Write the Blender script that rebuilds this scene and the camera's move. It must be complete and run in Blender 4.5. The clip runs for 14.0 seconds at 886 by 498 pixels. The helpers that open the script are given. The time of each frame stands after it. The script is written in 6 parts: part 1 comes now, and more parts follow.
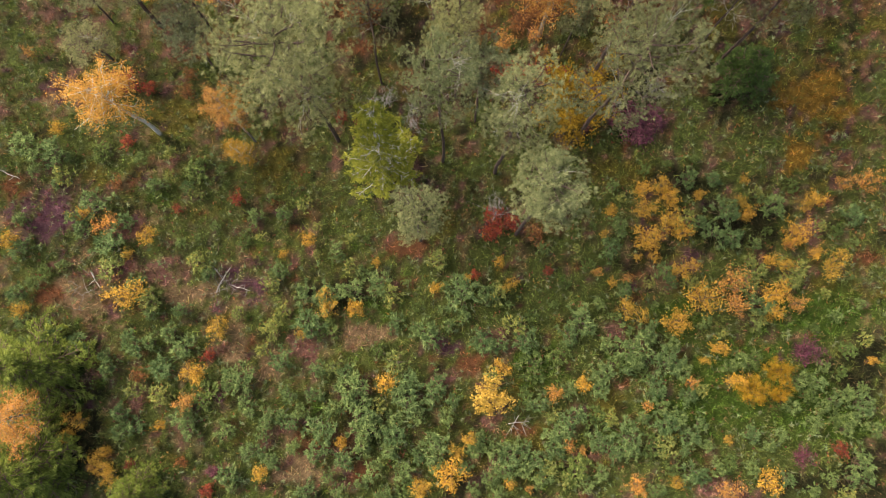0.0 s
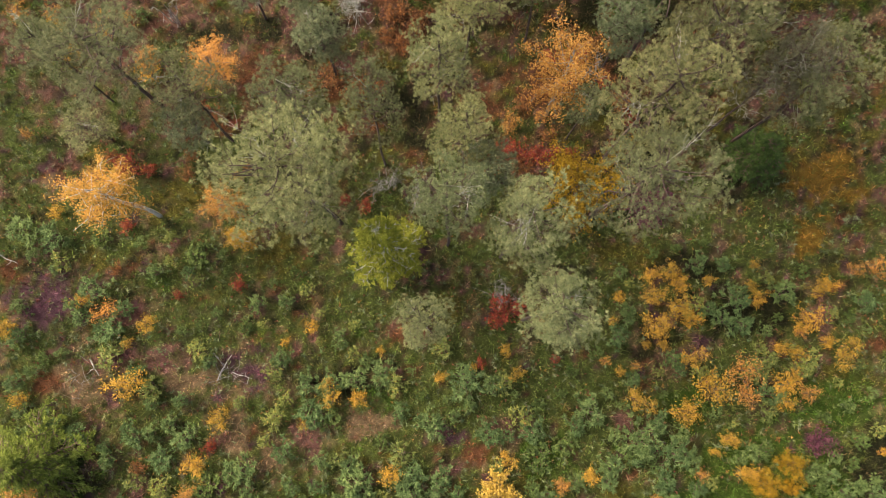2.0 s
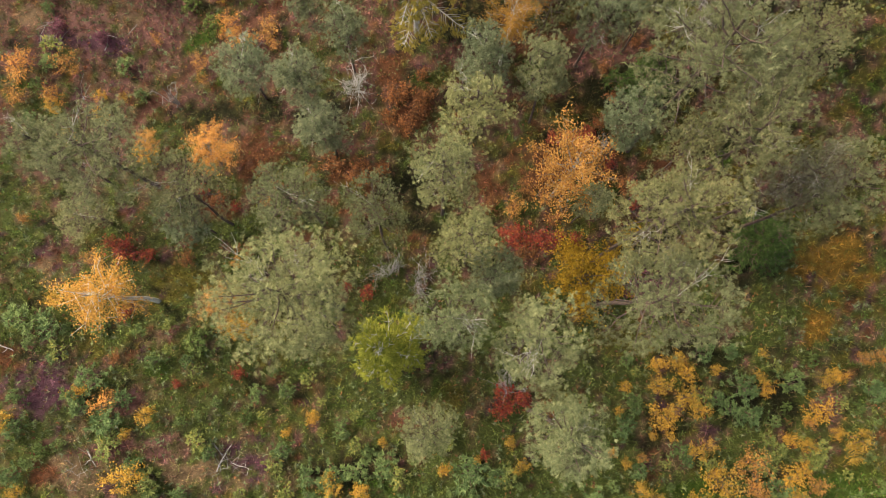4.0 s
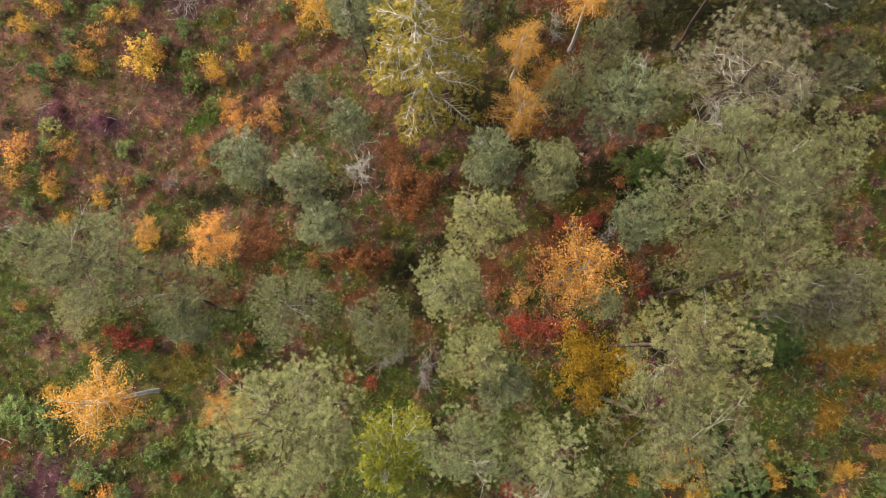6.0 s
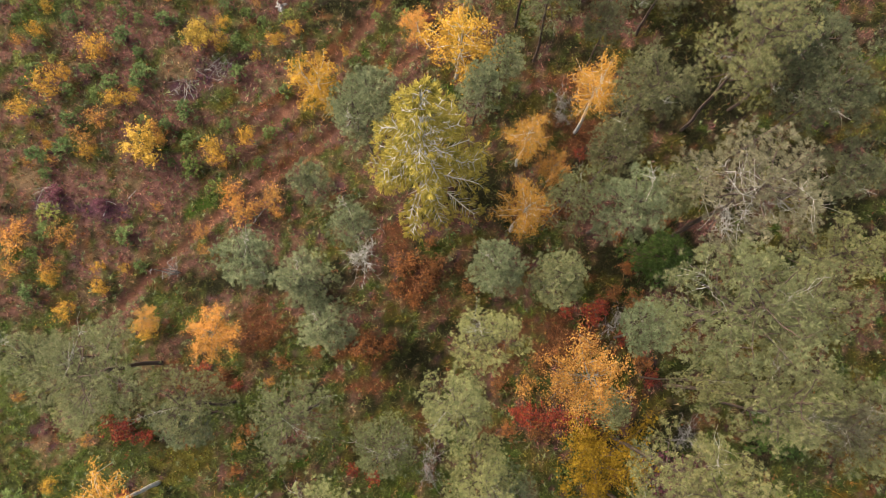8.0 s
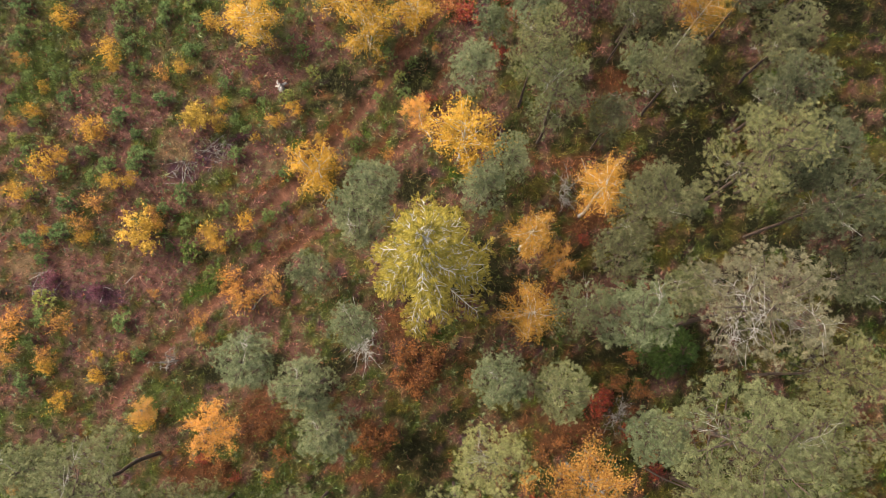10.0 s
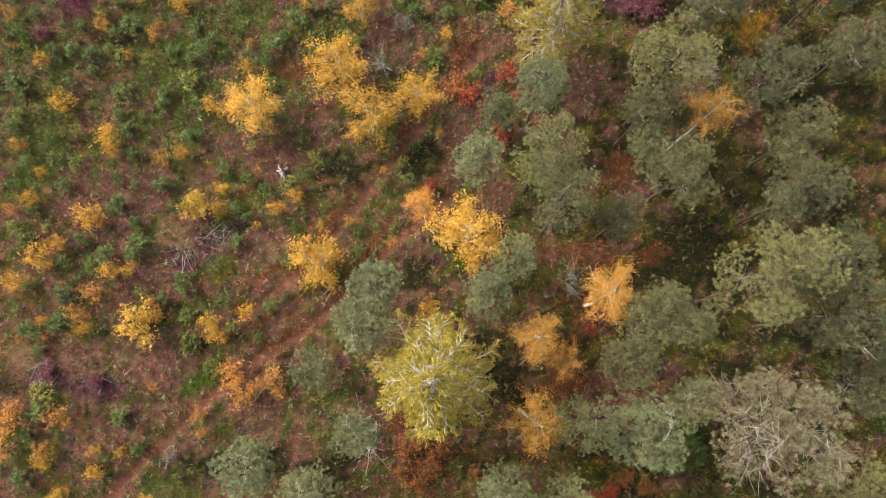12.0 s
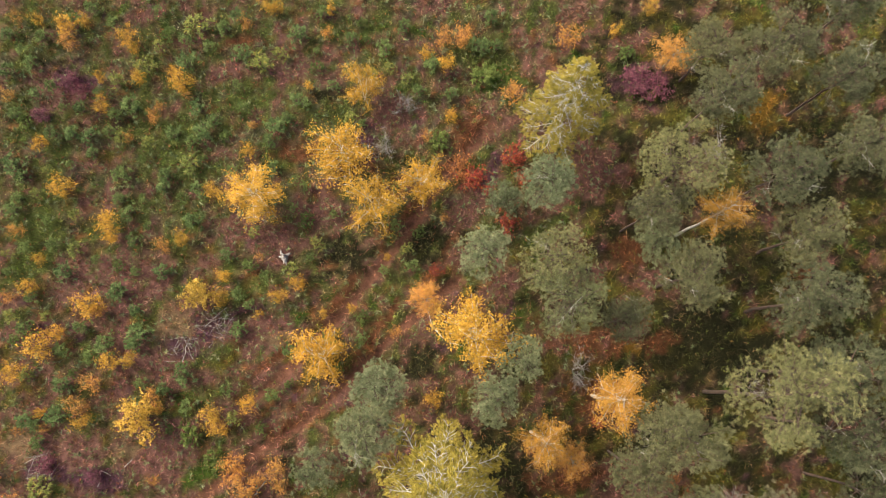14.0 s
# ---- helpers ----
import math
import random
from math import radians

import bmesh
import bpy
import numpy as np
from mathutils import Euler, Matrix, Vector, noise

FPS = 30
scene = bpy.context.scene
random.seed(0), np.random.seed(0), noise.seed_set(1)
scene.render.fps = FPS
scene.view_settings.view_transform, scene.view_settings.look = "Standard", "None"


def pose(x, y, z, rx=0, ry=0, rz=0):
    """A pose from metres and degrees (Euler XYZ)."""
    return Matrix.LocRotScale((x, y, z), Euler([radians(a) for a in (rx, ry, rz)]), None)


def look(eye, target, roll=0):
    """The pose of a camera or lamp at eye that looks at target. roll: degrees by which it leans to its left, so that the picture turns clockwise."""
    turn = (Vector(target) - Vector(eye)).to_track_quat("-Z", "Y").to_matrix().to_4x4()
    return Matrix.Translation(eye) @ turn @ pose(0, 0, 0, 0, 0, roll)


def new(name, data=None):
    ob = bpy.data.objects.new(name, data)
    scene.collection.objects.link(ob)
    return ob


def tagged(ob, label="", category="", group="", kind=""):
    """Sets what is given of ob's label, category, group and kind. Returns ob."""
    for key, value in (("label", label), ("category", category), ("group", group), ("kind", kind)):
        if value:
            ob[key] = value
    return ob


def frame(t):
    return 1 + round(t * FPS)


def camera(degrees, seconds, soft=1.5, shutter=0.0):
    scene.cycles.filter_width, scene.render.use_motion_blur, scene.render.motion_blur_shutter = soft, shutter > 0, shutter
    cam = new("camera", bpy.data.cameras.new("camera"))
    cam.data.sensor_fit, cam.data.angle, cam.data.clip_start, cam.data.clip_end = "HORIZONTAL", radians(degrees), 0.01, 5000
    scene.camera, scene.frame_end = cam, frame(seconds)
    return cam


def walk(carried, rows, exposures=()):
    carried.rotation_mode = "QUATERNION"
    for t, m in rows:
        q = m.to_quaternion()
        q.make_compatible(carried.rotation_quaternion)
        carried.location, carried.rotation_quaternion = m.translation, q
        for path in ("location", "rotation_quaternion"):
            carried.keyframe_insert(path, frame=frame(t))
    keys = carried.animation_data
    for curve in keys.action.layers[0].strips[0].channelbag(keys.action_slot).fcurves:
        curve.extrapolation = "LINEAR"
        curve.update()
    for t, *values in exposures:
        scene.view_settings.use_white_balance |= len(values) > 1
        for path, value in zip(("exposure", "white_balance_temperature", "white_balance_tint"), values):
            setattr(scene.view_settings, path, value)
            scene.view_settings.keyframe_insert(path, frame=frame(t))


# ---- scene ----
cam = camera(62.0, 14.0, soft=0.85)
METRES, EYE, TILT, LEAN, TURN = 22.0, 26.8, -82.5, 0.0, 0.0
ROWS = [
    (0.0, 0.0, 0.0, 0.0, 0.0, 0.0, -0.0),
    (0.5, -0.0018, 0.0049, 0.0336, 0.0, -0.01, -0.0),
    (1.0, -0.0043, 0.0105, 0.0704, 0.0, 0.01, -0.01),
    (1.5, -0.0062, 0.0153, 0.1034, 0.01, 0.06, -0.0),
    (2.0, -0.0078, 0.0205, 0.1401, 0.02, 0.07, 0.01),
    (2.5, -0.0089, 0.0255, 0.1732, 0.04, 0.12, 0.0),
    (3.0, -0.0103, 0.0305, 0.2087, 0.03, 0.19, -0.01),
    (5.5, -0.0206, 0.0533, 0.3797, -0.07, 0.46, -0.04),
    (6.0, -0.0234, 0.0581, 0.4164, -0.09, 0.52, -0.03),
    (6.5, -0.0252, 0.0623, 0.4506, -0.08, 0.56, -0.04),
    (7.0, -0.0266, 0.0669, 0.4879, -0.05, 0.56, -0.03),
    (7.5, -0.028, 0.071, 0.5215, -0.04, 0.6, -0.03),
    (8.0, -0.0286, 0.0758, 0.5574, -0.02, 0.65, -0.01),
    (10.5, -0.0341, 0.0973, 0.7403, -0.04, 0.53, -0.1),
    (11.0, -0.0359, 0.1021, 0.7777, -0.05, 0.56, -0.1),
    (11.5, -0.037, 0.1068, 0.8121, -0.03, 0.59, -0.1),
    (12.0, -0.0387, 0.1115, 0.8493, 0.0, 0.6, -0.1),
    (12.5, -0.0407, 0.1156, 0.883, 0.0, 0.66, -0.1),
    (13.0, -0.0421, 0.1205, 0.9199, 0.04, 0.68, -0.1),
    (13.5, -0.0435, 0.1245, 0.9531, 0.06, 0.75, -0.1),
    (14.0, -0.0453, 0.1289, 0.9904, 0.06, 0.76, -0.1),
]
walk(cam, [(t, pose(0, 0, EYE, TILT, LEAN, TURN) @ pose(METRES * x, METRES * y, METRES * z, 90 + pitch, roll, yaw)) for t, x, y, z, yaw, pitch, roll in ROWS], exposures=[(0.0, 1.34, 7300.0, 10.0), (14.0, 1.34, 7300.0, 10.0)])

# ---- light ----
world = bpy.data.worlds.new("overcast_sky")
scene.world = world
world.use_nodes = True
sky = world.node_tree.nodes.new("ShaderNodeTexSky")
sky.sky_type, sky.sun_disc = "NISHITA", False
sky.sun_elevation, sky.sun_rotation = radians(48), radians(300)
sky.air_density, sky.dust_density, sky.ozone_density = 1.0, 6.0, 1.0
background = world.node_tree.nodes["Background"]
background.inputs["Strength"].default_value = 0.135
world.node_tree.links.new(sky.outputs["Color"], background.inputs["Color"])

sun = new("sun", bpy.data.lights.new("sun", "SUN"))
sun.data.energy, sun.data.angle, sun.data.color = 1.7, radians(24), (1.0, 0.96, 0.9)
sun.matrix_world = look((-8 * math.sin(radians(60)), 8 * math.cos(radians(60)), 9), (0, 0, 0))


# ---- materials ----
def nodes_of(name):
    mat = bpy.data.materials.new(name)
    mat.use_nodes = True
    tree = mat.node_tree
    return mat, tree, tree.nodes["Principled BSDF"]


def node(tree, kind, **inputs):
    n = tree.nodes.new(kind)
    for key, value in inputs.items():
        n.inputs[key.replace("_", " ")].default_value = value
    return n


def mixed(tree, a, b, factor, how="MIX"):
    """A colour mix of two sockets or colours by a socket or number."""
    n = tree.nodes.new("ShaderNodeMix")
    n.data_type, n.blend_type = "RGBA", how
    for socket, value in ((n.inputs["Factor"], factor), (n.inputs["A"], a), (n.inputs["B"], b)):
        slot = [s for s in n.inputs if s.name == socket.name and s.type == ("VALUE" if socket.name == "Factor" else "RGBA")][0]
        if isinstance(value, bpy.types.NodeSocket):
            tree.links.new(value, slot)
        else:
            slot.default_value = value if isinstance(value, float) else (*value, 1.0)
    return [s for s in n.outputs if s.type == "RGBA"][0]


def ramp(tree, factor, stops):
    n = tree.nodes.new("ShaderNodeValToRGB")
    while len(n.color_ramp.elements) < len(stops):
        n.color_ramp.elements.new(0.5)
    for element, (at, colour) in zip(n.color_ramp.elements, stops):
        element.position, element.color = at, (*colour, 1.0)
    tree.links.new(factor, n.inputs["Fac"])
    return n.outputs["Color"]


def foliage(name, dark, mid, light, odd=None, odd_share=0.08, clump=5.2, through_light=0.2, rough=0.6, calm=0.0):
    """Leaves or needles: each leaf of its own tone, tones that drift from clump to clump and from plant to plant. The
    dark lows of the clump drift paint in shaded gaps.
    """
    mat, tree, shader = nodes_of(name)
    geometry, info = tree.nodes.new("ShaderNodeNewGeometry"), tree.nodes.new("ShaderNodeObjectInfo")
    dark, light = [[c * (1 - calm) + m * calm for c, m in zip(tone, mid)] for tone in (dark, light)]
    stops = [(0.0, dark), (0.5, mid), (1.0, light)]
    if odd:
        stops = [(0.0, dark), (0.45, mid), (0.97 - odd_share, light), (1.0 - odd_share, odd)]
    colour = ramp(tree, geometry.outputs["Random Per Island"], stops)
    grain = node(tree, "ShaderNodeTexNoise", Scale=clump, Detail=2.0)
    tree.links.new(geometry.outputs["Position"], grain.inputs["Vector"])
    # wide range: the lows imitate shade between clumps by colour
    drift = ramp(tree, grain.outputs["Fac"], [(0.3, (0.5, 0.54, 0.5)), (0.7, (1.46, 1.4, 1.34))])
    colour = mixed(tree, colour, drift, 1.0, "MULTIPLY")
    each = ramp(tree, info.outputs["Random"], [(0.0, (0.84, 0.89, 0.9)), (0.5, (1.0, 1.0, 1.0)), (1.0, (1.16, 1.1, 1.0))])
    colour = mixed(tree, colour, each, 1.0, "MULTIPLY")
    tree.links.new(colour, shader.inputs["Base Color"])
    shader.inputs["Roughness"].default_value = rough
    shader.inputs["Specular IOR Level"].default_value = 0.1
    glow = tree.nodes.new("ShaderNodeBsdfTranslucent")
    tree.links.new(colour, glow.inputs["Color"])
    both = tree.nodes.new("ShaderNodeMixShader")
    both.inputs[0].default_value = through_light
    tree.links.new(shader.outputs[0], both.inputs[1])
    tree.links.new(glow.outputs[0], both.inputs[2])
    tree.links.new(both.outputs[0], tree.nodes["Material Output"].inputs["Surface"])
    return mat


def bark(name, dark, light, scale=9.0, stretch=0.25, rough=0.85):
    mat, tree, shader = nodes_of(name)
    place = tree.nodes.new("ShaderNodeTexCoord")
    squash = tree.nodes.new("ShaderNodeMapping")
    squash.inputs["Scale"].default_value = (1, 1, stretch)
    tree.links.new(place.outputs["Object"], squash.inputs["Vector"])
    grain = node(tree, "ShaderNodeTexNoise", Scale=scale, Detail=6.0, Roughness=0.65)
    tree.links.new(squash.outputs["Vector"], grain.inputs["Vector"])
    tree.links.new(ramp(tree, grain.outputs["Fac"], [(0.35, dark), (0.65, light)]), shader.inputs["Base Color"])
    shader.inputs["Roughness"].default_value = rough
    bump = node(tree, "ShaderNodeBump", Strength=0.6, Distance=0.02)
    tree.links.new(grain.outputs["Fac"], bump.inputs["Height"])
    tree.links.new(bump.outputs["Normal"], shader.inputs["Normal"])
    return mat


def covered(name, rough=0.9, relief=0.0):
    """Ground and low growth: the colour that the plan of the ground cover gives, broken by grain at two scales."""
    mat, tree, shader = nodes_of(name)
    geometry = tree.nodes.new("ShaderNodeNewGeometry")
    cover = tree.nodes.new("ShaderNodeAttribute")
    cover.attribute_name = "cover"
    coarse = node(tree, "ShaderNodeTexNoise", Scale=3.1, Detail=4.0, Roughness=0.6)
    fine = node(tree, "ShaderNodeTexNoise", Scale=26.0, Detail=3.0, Roughness=0.7)
    for grain in (coarse, fine):
        tree.links.new(geometry.outputs["Position"], grain.inputs["Vector"])
    colour = mixed(tree, cover.outputs["Color"], ramp(tree, coarse.outputs["Fac"], [(0.3, (0.6, 0.62, 0.6)), (0.7, (1.35, 1.3, 1.3))]), 1.0, "MULTIPLY")
    if relief:
        colour = mixed(tree, colour, ramp(tree, fine.outputs["Fac"], [(0.3, (0.45, 0.45, 0.45)), (0.75, (1.5, 1.45, 1.4))]), 1.0, "MULTIPLY")
        bump = node(tree, "ShaderNodeBump", Strength=1.0, Distance=relief)
        tree.links.new(fine.outputs["Fac"], bump.inputs["Height"])
        tree.links.new(bump.outputs["Normal"], shader.inputs["Normal"])
    else:
        colour = mixed(tree, colour, ramp(tree, geometry.outputs["Random Per Island"], [(0.0, (0.6, 0.62, 0.6)), (1.0, (1.45, 1.4, 1.35))]), 1.0, "MULTIPLY")
    tree.links.new(colour, shader.inputs["Base Color"])
    shader.inputs["Roughness"].default_value = rough
    shader.inputs["Specular IOR Level"].default_value = 0.08
    return mat


PINE_PALE = foliage("pale_pine_needles", (0.146, 0.162, 0.074), (0.220, 0.242, 0.116), (0.330, 0.348, 0.180), calm=0.5)
# dull olive, darkened below PINE so the eastern wood's shade is partly in the colour
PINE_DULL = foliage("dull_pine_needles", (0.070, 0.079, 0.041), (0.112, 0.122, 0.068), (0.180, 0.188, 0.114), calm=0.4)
PINE = foliage("pine_needles", (0.108, 0.114, 0.054), (0.168, 0.178, 0.088), (0.266, 0.270, 0.142), calm=0.45)
PINE_BLUE = foliage("bluish_pine_needles", (0.118, 0.142, 0.074), (0.184, 0.212, 0.118), (0.288, 0.312, 0.188), calm=0.45)
PINE_GREY = foliage("greyish_pine_needles", (0.115, 0.108, 0.066), (0.185, 0.172, 0.110), (0.290, 0.265, 0.180), calm=0.45)
YELLOW_SPRUCE = foliage("yellowing_spruce_needles", (0.17, 0.142, 0.028), (0.29, 0.24, 0.048), (0.44, 0.36, 0.085), calm=0.3)
LIME_SPRUCE = foliage("lime_spruce_needles", (0.146, 0.160, 0.018), (0.267, 0.277, 0.036), (0.430, 0.420, 0.072))
GREEN_SPRUCE = foliage("green_spruce_needles", (0.09, 0.122, 0.02), (0.155, 0.20, 0.038), (0.25, 0.30, 0.066))
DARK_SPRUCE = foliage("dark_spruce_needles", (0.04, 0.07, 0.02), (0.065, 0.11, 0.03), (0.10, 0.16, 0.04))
BIRCH_YELLOW = foliage("yellow_birch_leaves", (0.29, 0.145, 0.022), (0.458, 0.264, 0.04), (0.60, 0.39, 0.08), (0.30, 0.15, 0.038), 0.05, calm=0.35)
BIRCH_ORANGE = foliage("orange_birch_leaves", (0.27, 0.115, 0.03), (0.45, 0.215, 0.055), (0.60, 0.34, 0.10), (0.25, 0.09, 0.03), 0.05, calm=0.35)
BIRCH_GOLD = foliage("golden_birch_leaves", (0.28, 0.13, 0.026), (0.44, 0.232, 0.046), (0.585, 0.352, 0.088), (0.26, 0.10, 0.03), 0.06, calm=0.3)
LEMON = foliage("lemon_leaves", (0.30, 0.185, 0.035), (0.46, 0.295, 0.055), (0.62, 0.42, 0.10))
MUSTARD = foliage("mustard_leaves", (0.19, 0.112, 0.012), (0.31, 0.185, 0.018), (0.43, 0.27, 0.03), calm=0.2)
RED_LEAVES = foliage("red_leaves", (0.13, 0.02, 0.018), (0.23, 0.042, 0.032), (0.32, 0.085, 0.045), (0.315, 0.150, 0.032))
RUST_LEAVES = foliage("rust_leaves", (0.12, 0.05, 0.022), (0.22, 0.09, 0.035), (0.34, 0.16, 0.06))
PURPLE_LEAVES = foliage("purple_twigs", (0.063, 0.019, 0.033), (0.126, 0.041, 0.067), (0.210, 0.083, 0.104))
WILLOW = foliage("willow_leaves", (0.060, 0.100, 0.034), (0.102, 0.154, 0.056), (0.174, 0.226, 0.090), calm=0.15)
WILLOW_LIGHT = foliage("light_willow_leaves", (0.093, 0.123, 0.032), (0.160, 0.190, 0.056), (0.253, 0.276, 0.094), (0.33, 0.25, 0.06), 0.05, calm=0.2)
LUSH = foliage("lush_green_leaves", (0.057, 0.088, 0.026), (0.098, 0.139, 0.038), (0.161, 0.203, 0.065))
PINE_BARK = bark("pine_bark", (0.032, 0.024, 0.02), (0.12, 0.075, 0.057))
GREY_BARK = bark("grey_bark", (0.09, 0.08, 0.07), (0.30, 0.28, 0.25))
BIRCH_BARK = bark("birch_bark", (0.25, 0.23, 0.20), (0.72, 0.70, 0.65), 6.0, 3.0)
LICHEN = bark("lichen_covered_wood", (0.26, 0.25, 0.23), (0.56, 0.54, 0.50), 14.0)
BROWN_TWIG = bark("brown_twigs", (0.07, 0.045, 0.03), (0.16, 0.10, 0.07))
DEAD_WOOD = bark("weathered_dead_wood", (0.14, 0.125, 0.115), (0.38, 0.36, 0.345), 12.0)
GROUND = covered("heath_soil", 0.95, 0.03)
GROWTH = covered("low_growth", 0.8)


# ---- mesh helpers ----
class Soup:
    """Gathers corners and faces of one mesh."""

    def __init__(self):
        self.corners, self.faces, self.count = [], [], 0

    def add(self, corners, faces):
        self.faces.append((np.asarray(faces, int) + self.count))
        self.corners.append(np.asarray(corners, float))
        self.count += len(corners)

    def tube(self, points, radii, sides=5):
        points = np.asarray(points, float)
        n = len(points)
        along = np.gradient(points, axis=0)
        along /= np.linalg.norm(along, axis=1, keepdims=True) + 1e-9
        across = np.cross(along, (0.31, 0.92, 0.17))
        across /= np.linalg.norm(across, axis=1, keepdims=True) + 1e-9
        other = np.cross(along, across)
        turn = np.arange(sides) * 2 * math.pi / sides
        ring = across[:, None] * np.cos(turn)[None, :, None] + other[:, None] * np.sin(turn)[None, :, None]
        corners = (points[:, None] + ring * np.asarray(radii, float)[:, None, None]).reshape(-1, 3)
        i, j = np.meshgrid(np.arange(n - 1), np.arange(sides), indexing="ij")
        a, b = (i * sides + j).ravel(), (i * sides + (j + 1) % sides).ravel()
        self.add(corners, np.stack([a, b, b + sides, a + sides], 1))

    def leaves(self, places, facing, size, slim=0.55, rng=None):
        """Pointed leaves at places, that face roughly the given ways."""
        n = len(places)
        normal = facing + rng.normal(0, 0.55, (n, 3))
        normal /= np.linalg.norm(normal, axis=1, keepdims=True) + 1e-9
        u = np.cross(normal, rng.normal(0, 1, (n, 3)))
        u /= np.linalg.norm(u, axis=1, keepdims=True) + 1e-9
        v = np.cross(normal, u)
        s = size * rng.uniform(0.65, 1.3, (n, 1))
        corners = np.stack([places + u * s * 1.1, places - u * s * 0.6 + v * s * slim * 1.35, places - u * s * 0.6 - v * s * slim * 1.35], 1)
        self.add(corners.reshape(-1, 3), np.arange(3 * n).reshape(n, 3))

    def tufts(self, places, ways, count, length, width, spread, rng, level=0.0, brush=False):
        """Sprays of count slim blades each, that start at places and fan out round ways. level: how far their flat sides look up. brush: broad at the tip."""
        n = len(places)
        way = ways[:, None] + rng.normal(0, spread, (n, count, 3))
        way /= np.linalg.norm(way, axis=2, keepdims=True) + 1e-9
        side = np.cross(way, rng.normal(0, 1, (n, count, 3)) + (0, 0, 2 * level))
        side /= np.linalg.norm(side, axis=2, keepdims=True) + 1e-9
        reach = length * rng.uniform(0.7, 1.25, (n, count, 1))
        at = np.repeat(places[:, None], count, 1)
        if brush:
            corners = np.stack([at, at + way * reach - side * width * 0.5, at + way * reach + side * width * 0.5], 2)
        else:
            corners = np.stack([at + way * reach * 0.1 - side * width * 0.5, at + way * reach * 0.1 + side * width * 0.5, at + way * reach], 2)
        self.add(corners.reshape(-1, 3), np.arange(3 * n * count).reshape(-1, 3))

    def mesh(self, name, material, smooth=False, cover=None):
        data = bpy.data.meshes.new(name)
        corners = np.concatenate(self.corners)
        loops = np.concatenate([f.ravel() for f in self.faces])
        sizes = np.concatenate([np.full(len(f), f.shape[1]) for f in self.faces])
        data.vertices.add(len(corners))
        data.vertices.foreach_set("co", corners.astype(np.float32).ravel())
        data.loops.add(len(loops))
        data.loops.foreach_set("vertex_index", loops.astype(np.int32))
        data.polygons.add(len(sizes))
        data.polygons.foreach_set("loop_start", np.r_[0, np.cumsum(sizes)[:-1]].astype(np.int32))
        data.polygons.foreach_set("use_smooth", np.full(len(sizes), smooth))
        if cover is not None:
            layer = data.attributes.new("cover", "FLOAT_COLOR", "POINT")
            layer.data.foreach_set("color", np.c_[cover, np.ones(len(cover))].astype(np.float32).ravel())
        data.materials.append(material)
        data.update(calc_edges=True)
        return data


def part(name, data, parent, label=""):
    ob = new(name, data)
    ob.parent = parent
    return tagged(ob, label)


def bent(rng, start, end, steps, wobble, sag=0.0):
    """A wandering line from start to end."""
    s = np.linspace(0, 1, steps)[:, None]
    line = np.asarray(start) * (1 - s) + np.asarray(end) * s
    drift = np.cumsum(rng.normal(0, wobble, (steps, 3)), axis=0)
    drift -= s * drift[-1]
    line = line + drift
    line[:, 2] += sag * 4 * (s * (1 - s))[:, 0]
    return line


